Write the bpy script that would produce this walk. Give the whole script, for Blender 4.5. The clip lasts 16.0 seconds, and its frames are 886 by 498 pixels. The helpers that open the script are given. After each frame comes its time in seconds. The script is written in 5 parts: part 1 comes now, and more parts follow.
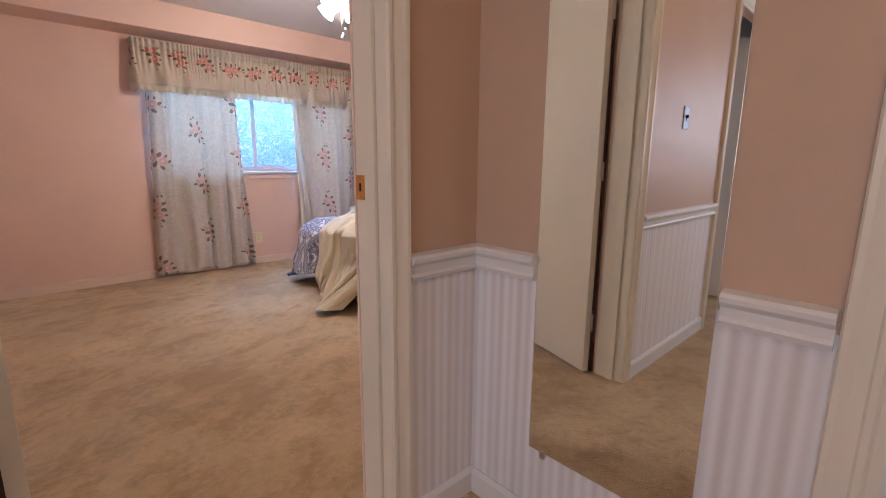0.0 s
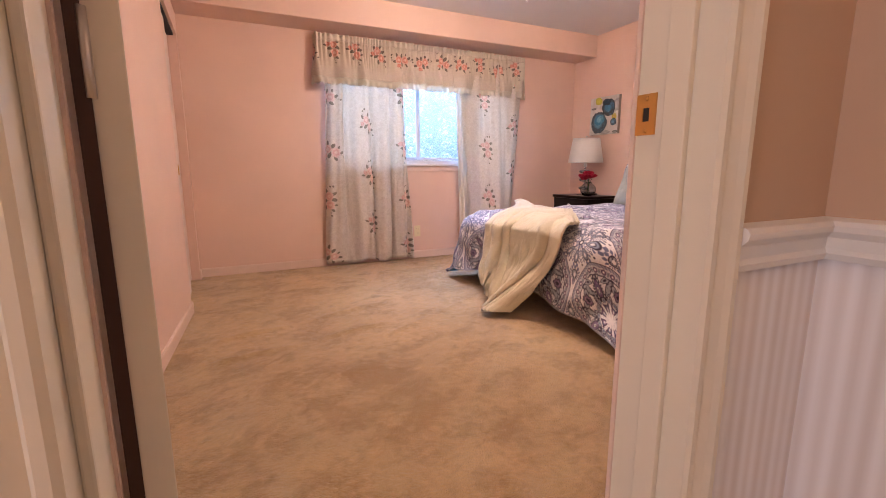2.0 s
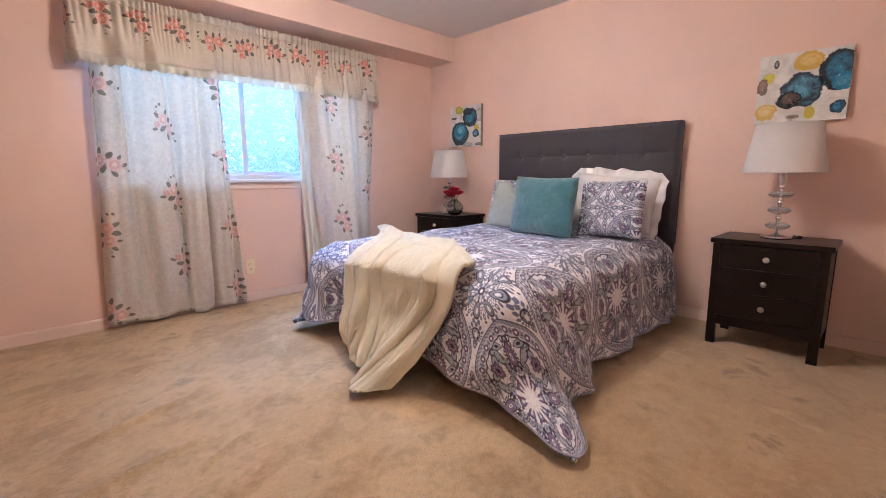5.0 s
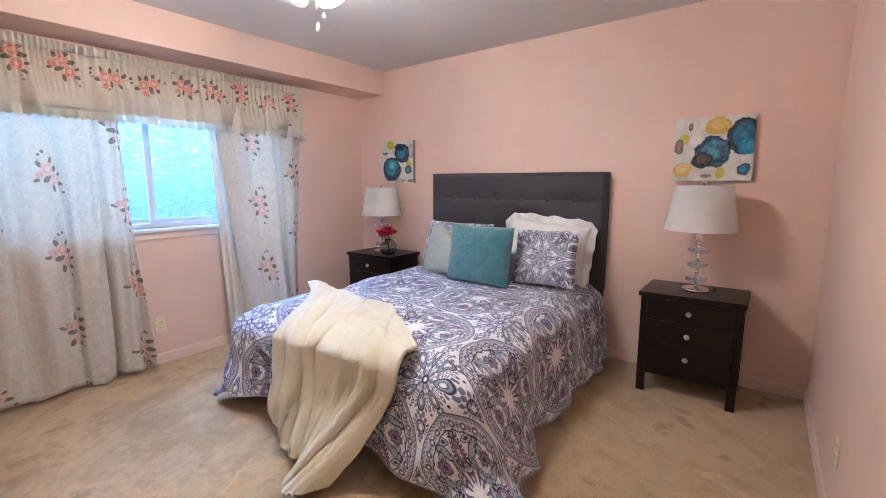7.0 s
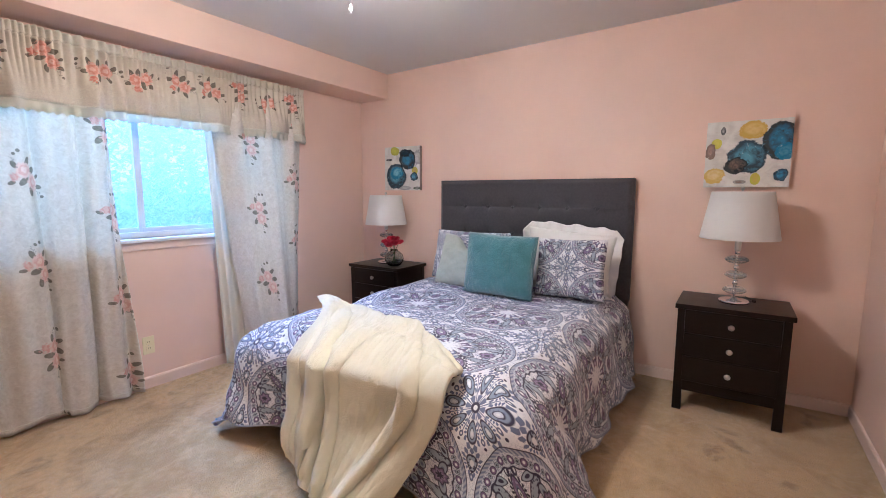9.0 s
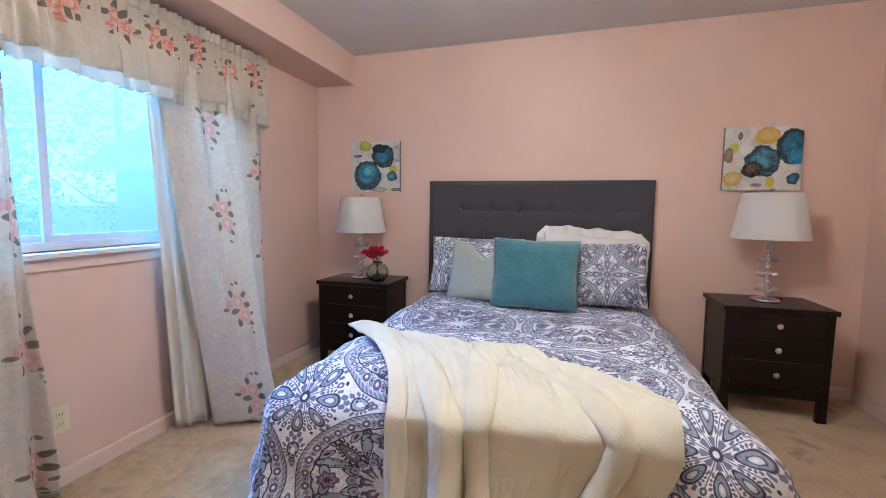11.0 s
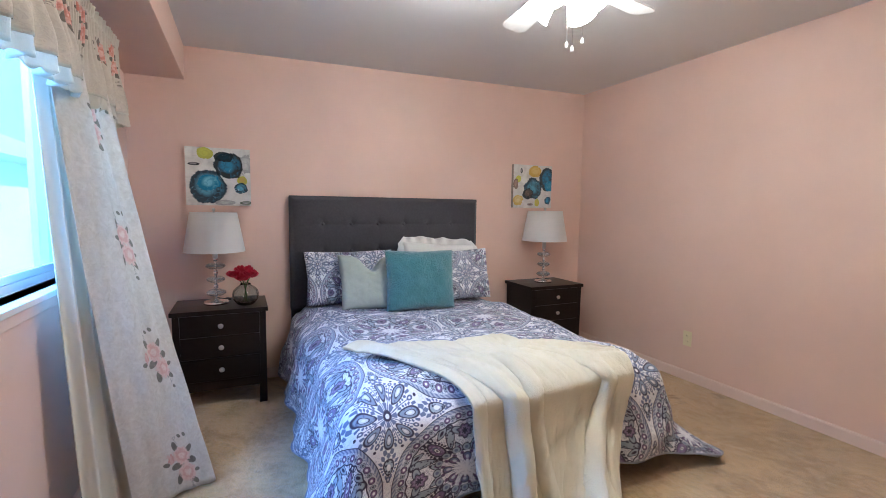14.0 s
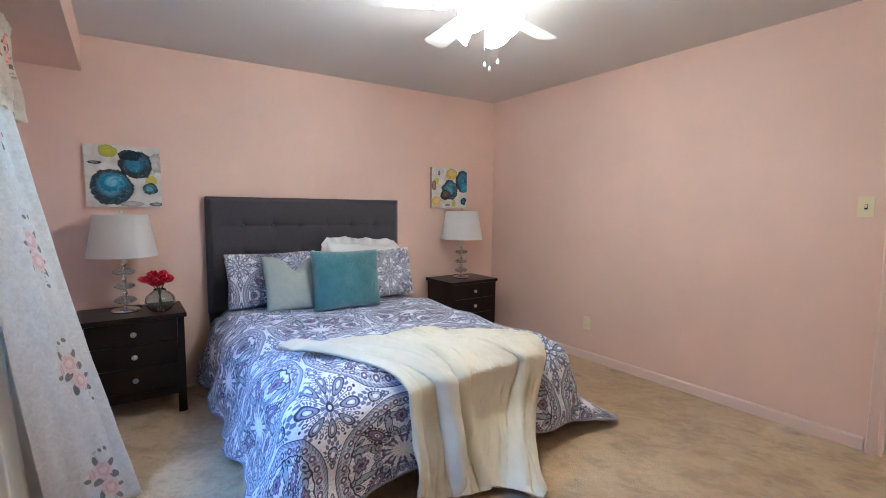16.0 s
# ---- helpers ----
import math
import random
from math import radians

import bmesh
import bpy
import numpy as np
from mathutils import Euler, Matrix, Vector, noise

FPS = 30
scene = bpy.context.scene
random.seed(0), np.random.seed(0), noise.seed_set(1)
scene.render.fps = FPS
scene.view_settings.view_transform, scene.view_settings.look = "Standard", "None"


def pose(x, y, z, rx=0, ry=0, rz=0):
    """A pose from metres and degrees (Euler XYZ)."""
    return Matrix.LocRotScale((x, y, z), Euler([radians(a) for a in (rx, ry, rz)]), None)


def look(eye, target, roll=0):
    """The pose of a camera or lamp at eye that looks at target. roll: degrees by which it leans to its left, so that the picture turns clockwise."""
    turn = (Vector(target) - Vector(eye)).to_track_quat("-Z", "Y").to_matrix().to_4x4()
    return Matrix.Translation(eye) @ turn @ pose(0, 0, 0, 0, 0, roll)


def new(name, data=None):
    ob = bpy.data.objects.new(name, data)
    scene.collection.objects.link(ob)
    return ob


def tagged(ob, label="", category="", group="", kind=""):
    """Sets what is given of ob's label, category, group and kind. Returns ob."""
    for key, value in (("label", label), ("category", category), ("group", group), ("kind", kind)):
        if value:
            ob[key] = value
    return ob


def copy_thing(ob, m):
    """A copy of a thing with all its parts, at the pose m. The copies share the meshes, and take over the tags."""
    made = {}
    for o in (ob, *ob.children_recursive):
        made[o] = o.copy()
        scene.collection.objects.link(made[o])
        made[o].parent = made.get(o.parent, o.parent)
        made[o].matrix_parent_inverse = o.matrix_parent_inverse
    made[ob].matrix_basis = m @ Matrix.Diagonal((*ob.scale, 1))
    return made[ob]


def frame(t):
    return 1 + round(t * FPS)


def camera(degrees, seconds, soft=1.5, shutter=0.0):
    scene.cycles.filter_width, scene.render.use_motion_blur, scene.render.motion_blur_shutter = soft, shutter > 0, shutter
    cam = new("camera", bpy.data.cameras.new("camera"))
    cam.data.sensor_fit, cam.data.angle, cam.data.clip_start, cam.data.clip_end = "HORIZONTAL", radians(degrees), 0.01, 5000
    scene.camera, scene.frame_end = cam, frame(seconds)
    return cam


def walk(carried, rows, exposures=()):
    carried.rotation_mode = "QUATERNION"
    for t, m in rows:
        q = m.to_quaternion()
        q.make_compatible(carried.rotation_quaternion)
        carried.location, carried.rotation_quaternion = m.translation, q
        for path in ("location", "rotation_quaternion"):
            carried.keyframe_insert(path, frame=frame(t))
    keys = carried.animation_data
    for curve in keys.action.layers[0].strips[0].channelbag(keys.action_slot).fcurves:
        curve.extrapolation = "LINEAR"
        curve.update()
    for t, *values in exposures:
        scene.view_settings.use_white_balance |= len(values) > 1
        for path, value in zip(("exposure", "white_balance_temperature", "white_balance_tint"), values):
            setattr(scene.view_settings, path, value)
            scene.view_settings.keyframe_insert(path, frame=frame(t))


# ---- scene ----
cam = camera(89.5, 16.0, soft=0.7)
PATH = [
    (0, (0.172, -1.057, 1.086), (1.511, 0.379, 0.708), 0.4),
    (0.5, (0.113, -0.997, 1.065), (1.22, 0.629, 0.702), 0.1),
    (1, (0.103, -0.893, 1.017), (1.057, 0.83, 0.667), -0.1),
    (1.5, (0.137, -0.733, 0.968), (1.008, 1.033, 0.615), -0.1),
    (2, (0.198, -0.571, 0.932), (1.042, 1.208, 0.579), -0.1),
    (2.5, (0.248, -0.39, 0.901), (1.101, 1.386, 0.558), -0.3),
    (3, (0.274, -0.242, 0.898), (1.199, 1.499, 0.561), -0.2),
    (3.5, (0.365, -0.12, 0.874), (1.428, 1.542, 0.543), -0.1),
    (4, (0.406, 0.035, 0.899), (1.631, 1.581, 0.567), 0.0),
    (4.5, (0.47, 0.12, 0.94), (1.804, 1.575, 0.615), 0.1),
    (5, (0.551, 0.158, 1.002), (1.947, 1.554, 0.684), -0.1),
    (7.5, (0.635, 0.332, 1.342), (2.259, 1.461, 1.05), 0.1),
    (8, (0.62, 0.377, 1.34), (2.251, 1.499, 1.058), 0.1),
    (8.5, (0.639, 0.461, 1.309), (2.278, 1.574, 1.036), 0.1),
    (9, (0.658, 0.633, 1.278), (2.318, 1.72, 1.03), 0.2),
    (11.5, (0.663, 2.063, 1.156), (2.639, 2.323, 0.985), 0.7),
    (12, (0.643, 2.317, 1.14), (2.636, 2.267, 0.978), 0.7),
    (12.5, (0.586, 2.578, 1.171), (2.554, 2.256, 1.013), 0.8),
    (13, (0.547, 2.796, 1.234), (2.466, 2.263, 1.06), 0.8),
    (13.5, (0.499, 2.986, 1.245), (2.367, 2.291, 1.079), 0.7),
    (14, (0.435, 3.118, 1.294), (2.251, 2.299, 1.118), 0.7),
    (14.5, (0.395, 3.219, 1.296), (2.123, 2.227, 1.129), 0.5),
    (15, (0.354, 3.276, 1.324), (2.021, 2.185, 1.151), 0.6),
    (15.5, (0.325, 3.265, 1.307), (1.969, 2.14, 1.137), 0.5),
    (16, (0.337, 3.271, 1.304), (1.958, 2.114, 1.129), 0.5),
]
EXPOSURES = [(0.0, -0.2, 6300, 18), (1.0, 0.18, 7600, 31), (3.5, 0.14, 7200, 28), (5.0, 0.2, 6200, 17), (7.5, 0.2, 5700, 9), (9.0, 0.2, 5700, 8), (11.5, 0.0, 5600, 5), (13.5, 0.0, 5500, 3), (16.0, 0.0, 5400, 0)]
walk(cam, [(t, look(eye, target, roll)) for t, eye, target, roll in PATH], EXPOSURES)

# ---- light ----
world = bpy.data.worlds.new("sky")
scene.world = world
world.use_nodes = True
wn = world.node_tree
sky = wn.nodes.new("ShaderNodeTexSky")
sky.sky_type, sky.sun_disc = "NISHITA", False
sky.sun_elevation, sky.sun_rotation = radians(48), radians(160)
wn.links.new(sky.outputs[0], wn.nodes["Background"].inputs[0])
wn.nodes["Background"].inputs[1].default_value = 0.15

sun_data = bpy.data.lights.new("sun", "SUN")
sun_data.energy, sun_data.angle, sun_data.color = 4.5, radians(2), (1.0, 0.96, 0.9)
sun = new("sun", sun_data)
sun.matrix_basis = look((2, -20, 24), (4, 12, 0))


def area_lamp(name, eye, target, w, h, watts, color):
    d = bpy.data.lights.new(name, "AREA")
    d.shape, d.size, d.size_y, d.energy, d.color = "RECTANGLE", w, h, watts, color
    ob = new(name, d)
    ob.matrix_basis = look(eye, target)
    return ob


# added lamps: sky light above the bedroom window, fill at the hall's unseen end
area_lamp("window_light", (2.0, 4.95, 2.75), (2.1, 2.9, 0.9), 2.6, 1.1, 510, (0.20, 0.46, 1.0))
area_lamp("hall_fill_light", (-3.05, -1.35, 1.5), (0, -0.9, 1.0), 0.9, 0.9, 31, (0.72, 0.82, 1.0))
FAN_EMIT = 152.0

# ---- helpers for meshes ----


def lerp(a, b, f):
    return a + (b - a) * f


def smooth(e0, e1, v):
    f = min(1.0, max(0.0, (v - e0) / (e1 - e0)))
    return f * f * (3 - 2 * f)


def add_box(bm, x0, x1, y0, y1, z0, z1, bevel=0.0):
    r = bmesh.ops.create_cube(bm, size=1.0)
    vs = r["verts"]
    for v in vs:
        v.co = Vector(((x0 + x1) / 2 + v.co.x * (x1 - x0), (y0 + y1) / 2 + v.co.y * (y1 - y0), (z0 + z1) / 2 + v.co.z * (z1 - z0)))
    if bevel:
        es = list({e for v in vs for e in v.link_edges})
        bmesh.ops.bevel(bm, geom=es, offset=bevel, segments=2, affect="EDGES", profile=0.6)
    return vs


def box(x0, x1, y0, y1, z0, z1, bevel=0.0):
    bm = bmesh.new()
    add_box(bm, x0, x1, y0, y1, z0, z1, bevel)
    return bm


def boxes(*rows, bevel=0.0):
    bm = bmesh.new()
    for r in rows:
        add_box(bm, *r, bevel=bevel)
    return bm


def lathe(profile, n=32, centre=(0, 0, 0), axis=None):
    """A surface of revolution about z; profile rows are (radius, z)."""
    bm = bmesh.new()
    rings = []
    for r, z in profile:
        if r < 1e-5:
            rings.append([bm.verts.new((0, 0, z))])
        else:
            rings.append([bm.verts.new((r * math.cos(2 * math.pi * i / n), r * math.sin(2 * math.pi * i / n), z)) for i in range(n)])
    for a, b in zip(rings, rings[1:]):
        for i in range(n):
            j = (i + 1) % n
            if len(a) == 1 and len(b) == 1:
                continue
            if len(a) == 1:
                bm.faces.new((a[0], b[j], b[i]))
            elif len(b) == 1:
                bm.faces.new((a[i], a[j], b[0]))
            else:
                bm.faces.new((a[i], a[j], b[j], b[i]))
    m = Matrix.Translation(centre)
    if axis is not None:
        m = m @ Vector(axis).to_track_quat("Z", "Y").to_matrix().to_4x4()
    bm.transform(m)
    bmesh.ops.recalc_face_normals(bm, faces=bm.faces)
    for f in bm.faces:
        f.smooth = True
    return bm


def tube(points, r, n=8):
    bm = bmesh.new()
    rings = []
    pts = [Vector(p) for p in points]
    for i, p in enumerate(pts):
        d = (pts[min(i + 1, len(pts) - 1)] - pts[max(i - 1, 0)]).normalized()
        q = d.to_track_quat("Z", "Y")
        rr = r[i] if isinstance(r, (list, tuple)) else r
        rings.append([bm.verts.new(p + q @ Vector((rr * math.cos(2 * math.pi * k / n), rr * math.sin(2 * math.pi * k / n), 0))) for k in range(n)])
    for a, b in zip(rings, rings[1:]):
        for k in range(n):
            bm.faces.new((a[k], a[(k + 1) % n], b[(k + 1) % n], b[k]))
    bm.faces.new(rings[0][::-1])
    bm.faces.new(rings[-1])
    for f in bm.faces:
        f.smooth = True
    return bm


def sheet(nu, nv, place, uv=None):
    """A grid of nu by nv quads; place(s, t) gives the point, uv(s, t) the cloth's own coordinates in metres."""
    bm = bmesh.new()
    lay = bm.loops.layers.uv.new("UVMap")
    vs = [[bm.verts.new(place(i / nu, j / nv)) for j in range(nv + 1)] for i in range(nu + 1)]
    st = {vs[i][j]: (i / nu, j / nv) for i in range(nu + 1) for j in range(nv + 1)}
    for i in range(nu):
        for j in range(nv):
            f = bm.faces.new((vs[i][j], vs[i + 1][j], vs[i + 1][j + 1], vs[i][j + 1]))
            f.smooth = True
            for lp in f.loops:
                s, t = st[lp.vert]
                lp[lay].uv = uv(s, t) if uv else (s, t)
    return bm


def extrude_profile(profile, a, b, out):
    """A moulding: profile rows are (height, depth) swept from point a to point b, its depth along out."""
    bm = bmesh.new()
    a, b, out = Vector(a), Vector(b), Vector(out)
    rows = [[bm.verts.new(p + Vector((0, 0, h)) + out * d) for h, d in profile] for p in (a, b)]
    n = len(profile)
    for i in range(n):
        bm.faces.new((rows[0][i], rows[0][(i + 1) % n], rows[1][(i + 1) % n], rows[1][i]))
    bm.faces.new(rows[0])
    bm.faces.new(rows[1][::-1])
    bmesh.ops.recalc_face_normals(bm, faces=bm.faces)
    return bm


def upright_profile(profile, x, y, z0, z1, across, out):
    """A standing moulding: profile rows are (place across, depth)."""
    bm = bmesh.new()
    across, out = Vector(across), Vector(out)
    rows = [[bm.verts.new(Vector((x, y, z)) + across * c + out * d) for c, d in profile] for z in (z0, z1)]
    n = len(profile)
    for i in range(n):
        bm.faces.new((rows[0][i], rows[0][(i + 1) % n], rows[1][(i + 1) % n], rows[1][i]))
    bm.faces.new(rows[0])
    bm.faces.new(rows[1][::-1])
    bmesh.ops.recalc_face_normals(bm, faces=bm.faces)
    return bm


def mesh_ob(name, bm, material):
    me = bpy.data.meshes.new(name)
    bm.to_mesh(me)
    bm.free()
    for m in material if isinstance(material, (list, tuple)) else (material,):
        me.materials.append(m)
    return new(name, me)


def solid(name, bm, material, label="", category="", group="", kind="structure"):
    return tagged(mesh_ob(name, bm, material), label, category, group, kind)


def thing(name, label, category, at=(0, 0, 0), group="", kind=""):
    ob = new(name)
    ob.empty_display_size = 0.1
    ob.location = at
    return tagged(ob, label, category, group, kind)


def part(name, bm, material, parent, label=""):
    ob = mesh_ob(name, bm, material)
    ob.parent = parent
    if parent.type == "EMPTY":
        ob.matrix_parent_inverse = Matrix.Translation(-parent.location)
    return tagged(ob, label)


def thicken(ob, t, offset=-1.0, back=None):
    mod = ob.modifiers.new("thickness", "SOLIDIFY")
    mod.thickness, mod.offset = t, offset
    if back is not None:
        mod.material_offset = back
        mod.material_offset_rim = 0
    return ob


# ---- helpers for materials ----


class Ex:
    """A number in a node tree, with arithmetic."""

    def __init__(self, nt, v):
        self.nt, self.v = nt, v

    def op(self, what, *others, clamp=False):
        n = self.nt.nodes.new("ShaderNodeMath")
        n.operation, n.use_clamp = what, clamp
        for i, o in enumerate((self,) + others):
            o = o.v if isinstance(o, Ex) else o
            if isinstance(o, (int, float)):
                n.inputs[i].default_value = o
            else:
                self.nt.links.new(o, n.inputs[i])
        return Ex(self.nt, n.outputs[0])

    def __add__(self, o): return self.op("ADD", o)
    def __radd__(self, o): return self.op("ADD", o)
    def __sub__(self, o): return self.op("SUBTRACT", o)
    def __rsub__(self, o): return Ex(self.nt, o).op("SUBTRACT", self)
    def __mul__(self, o): return self.op("MULTIPLY", o)
    def __rmul__(self, o): return self.op("MULTIPLY", o)
    def __truediv__(self, o): return self.op("DIVIDE", o)
    def sin(self): return self.op("SINE")
    def cos(self): return self.op("COSINE")
    def frac(self): return self.op("FRACT")
    def floor(self): return self.op("FLOOR")
    def mag(self): return self.op("ABSOLUTE")
    def sqrt(self): return self.op("SQRT")
    def sat(self): return self.op("ADD", 0.0, clamp=True)

    def under(self, o, w):
        """1 where self is below o, with a soft edge w wide."""
        return ((o - self) / w if isinstance(o, Ex) else (Ex(self.nt, o) - self) / w).op("ADD", 0.5, clamp=True)


class Mat:
    def __init__(self, name, color=(0.8, 0.8, 0.8), rough=0.6, metal=0.0, spec=0.4):
        self.m = bpy.data.materials.new(name)
        self.m.use_nodes = True
        self.nt = self.m.node_tree
        self.b = self.nt.nodes["Principled BSDF"]
        self.out = self.nt.nodes["Material Output"]
        self.set("Base Color", color)
        self.set("Roughness", rough)
        self.set("Metallic", metal)
        self.set("Specular IOR Level", spec)

    def set(self, name, v):
        s = self.b.inputs[name]
        if isinstance(v, Ex):
            self.nt.links.new(v.v, s)
        elif isinstance(v, (int, float)):
            s.default_value = v
        elif isinstance(v, tuple):
            s.default_value = (*v, 1)
        else:
            self.nt.links.new(v, s)
        return self

    def uv(self):
        n = self.nt.nodes.new("ShaderNodeUVMap")
        n.uv_map = "UVMap"
        s = self.nt.nodes.new("ShaderNodeSeparateXYZ")
        self.nt.links.new(n.outputs[0], s.inputs[0])
        return Ex(self.nt, s.outputs[0]), Ex(self.nt, s.outputs[1])

    def pos(self):
        n = self.nt.nodes.new("ShaderNodeNewGeometry")
        s = self.nt.nodes.new("ShaderNodeSeparateXYZ")
        self.nt.links.new(n.outputs["Position"], s.inputs[0])
        return tuple(Ex(self.nt, s.outputs[i]) for i in range(3))

    def vec(self, x, y, z=0.0):
        n = self.nt.nodes.new("ShaderNodeCombineXYZ")
        for i, o in enumerate((x, y, z)):
            o = o.v if isinstance(o, Ex) else o
            if isinstance(o, (int, float)):
                n.inputs[i].default_value = o
            else:
                self.nt.links.new(o, n.inputs[i])
        return n.outputs[0]

    def where(self):
        return self.nt.nodes.new("ShaderNodeNewGeometry").outputs["Position"]

    def local(self):
        return self.nt.nodes.new("ShaderNodeTexCoord").outputs["Object"]

    def noise(self, vec, scale, detail=3.0, rough=0.55, warp=0.0):
        n = self.nt.nodes.new("ShaderNodeTexNoise")
        self.nt.links.new(vec, n.inputs["Vector"])
        for k, v in (("Scale", scale), ("Detail", detail), ("Roughness", rough), ("Distortion", warp)):
            n.inputs[k].default_value = v
        return Ex(self.nt, n.outputs[0])

    def cells(self, vec, scale, feature="F1"):
        n = self.nt.nodes.new("ShaderNodeTexVoronoi")
        n.feature = feature
        self.nt.links.new(vec, n.inputs["Vector"])
        n.inputs["Scale"].default_value = scale
        return Ex(self.nt, n.outputs["Distance"])

    def cell_tone(self, vec, scale):
        n = self.nt.nodes.new("ShaderNodeTexVoronoi")
        self.nt.links.new(vec, n.inputs["Vector"])
        n.inputs["Scale"].default_value = scale
        sp = self.nt.nodes.new("ShaderNodeSeparateColor")
        self.nt.links.new(n.outputs["Color"], sp.inputs[0])
        return Ex(self.nt, sp.outputs[0])

    def rand(self, vec):
        n = self.nt.nodes.new("ShaderNodeTexWhiteNoise")
        n.noise_dimensions = "3D"
        self.nt.links.new(vec, n.inputs["Vector"])
        return Ex(self.nt, n.outputs["Value"])

    def mix(self, f, a, b):
        n = self.nt.nodes.new("ShaderNodeMix")
        n.data_type = "RGBA"
        for i, v in ((0, f), (6, a), (7, b)):
            v = v.v if isinstance(v, Ex) else v
            if isinstance(v, tuple):
                n.inputs[i].default_value = (*v, 1)
            elif isinstance(v, (int, float)):
                n.inputs[i].default_value = v
            else:
                self.nt.links.new(v, n.inputs[i])
        return n.outputs[2]

    def bump(self, h, strength=0.3, distance=0.002):
        n = self.nt.nodes.new("ShaderNodeBump")
        n.inputs["Strength"].default_value, n.inputs["Distance"].default_value = strength, distance
        self.nt.links.new(h.v, n.inputs["Height"])
        self.nt.links.new(n.outputs[0], self.b.inputs["Normal"])
        return self

    def through_light(self, color, share):
        """Lets part of the light through, as thin cloth does."""
        t = self.nt.nodes.new("ShaderNodeBsdfTranslucent")
        if isinstance(color, tuple):
            t.inputs[0].default_value = (*color, 1)
        else:
            self.nt.links.new(color, t.inputs[0])
        x = self.nt.nodes.new("ShaderNodeMixShader")
        x.inputs[0].default_value = share
        self.nt.links.new(self.b.outputs[0], x.inputs[1])
        self.nt.links.new(t.outputs[0], x.inputs[2])
        self.nt.links.new(x.outputs[0], self.out.inputs[0])
        return self


def atan2(a, b):
    return a.op("ARCTAN2", b)


# ---- materials ----


def paint(name, color, rough=0.55, grain=0.25, blotch=0.06, scale=260):
    m = Mat(name, color, rough, spec=0.3)
    w = m.where()
    n = m.noise(w, 1.7, 4)
    dark = tuple(c * (1 - blotch * 2) for c in color)
    light = tuple(min(1, c * (1 + blotch)) for c in color)
    m.set("Base Color", m.mix(n, dark, light))
    m.bump(m.noise(w, scale, 2) + m.noise(w, 40, 2) * 0.6, grain, 0.0012)
    return m.m


pink_paint = paint("pink_paint", (0.80, 0.575, 0.472), 0.5, 0.35)
ceiling_paint = paint("ceiling_paint", (0.73, 0.705, 0.68), 0.8, 0.5, 0.03, 120)
pink_trim = paint("pink_trim", (0.80, 0.62, 0.53), 0.4, 0.1)
cream_paint = paint("cream_paint", (0.80, 0.74, 0.62), 0.35, 0.12, 0.04, 90)
white_trim = paint("white_trim", (0.80, 0.79, 0.77), 0.35, 0.1, 0.03, 90)
white_plastic = Mat("white_plastic", (0.8, 0.8, 0.78), 0.35).m
ivory_plastic = Mat("ivory_plastic", (0.78, 0.69, 0.45), 0.4).m
dark_brown = Mat("dark_brown", (0.055, 0.022, 0.012), 0.6).m
slot_black = Mat("slot_black", (0.02, 0.018, 0.016), 0.6).m


def make_hall_paper():
    m = Mat("hall_wallpaper", rough=0.55, spec=0.35)
    x, y, z = m.pos()
    s = x + y
    a = ((s * 190.0).sin() * 0.5 + 0.5)
    b = ((s * 71.0 + 1.3).sin() * 0.5 + 0.5)
    n = m.noise(m.vec(s * 60.0, z * 0.7), 1.0, 3)
    band = (a * 0.55 + b * 0.3 + n * 0.5 - 0.2).sat()
    stripes = m.mix(band, (0.70, 0.655, 0.64), (0.90, 0.90, 0.92))
    sheen = m.noise(m.where(), 3.0, 3)
    mauve = m.mix(sheen, (0.54, 0.375, 0.265), (0.61, 0.43, 0.31))
    m.set("Base Color", m.mix(z.under(0.80, 0.004), mauve, stripes))
    m.set("Roughness", m.noise(m.where(), 12.0, 2) * 0.15 + 0.42)
    m.bump(band * z.under(0.80, 0.004) + m.noise(m.where(), 300.0, 2) * 0.3, 0.25, 0.0015)
    return m.m


hall_paper = make_hall_paper()


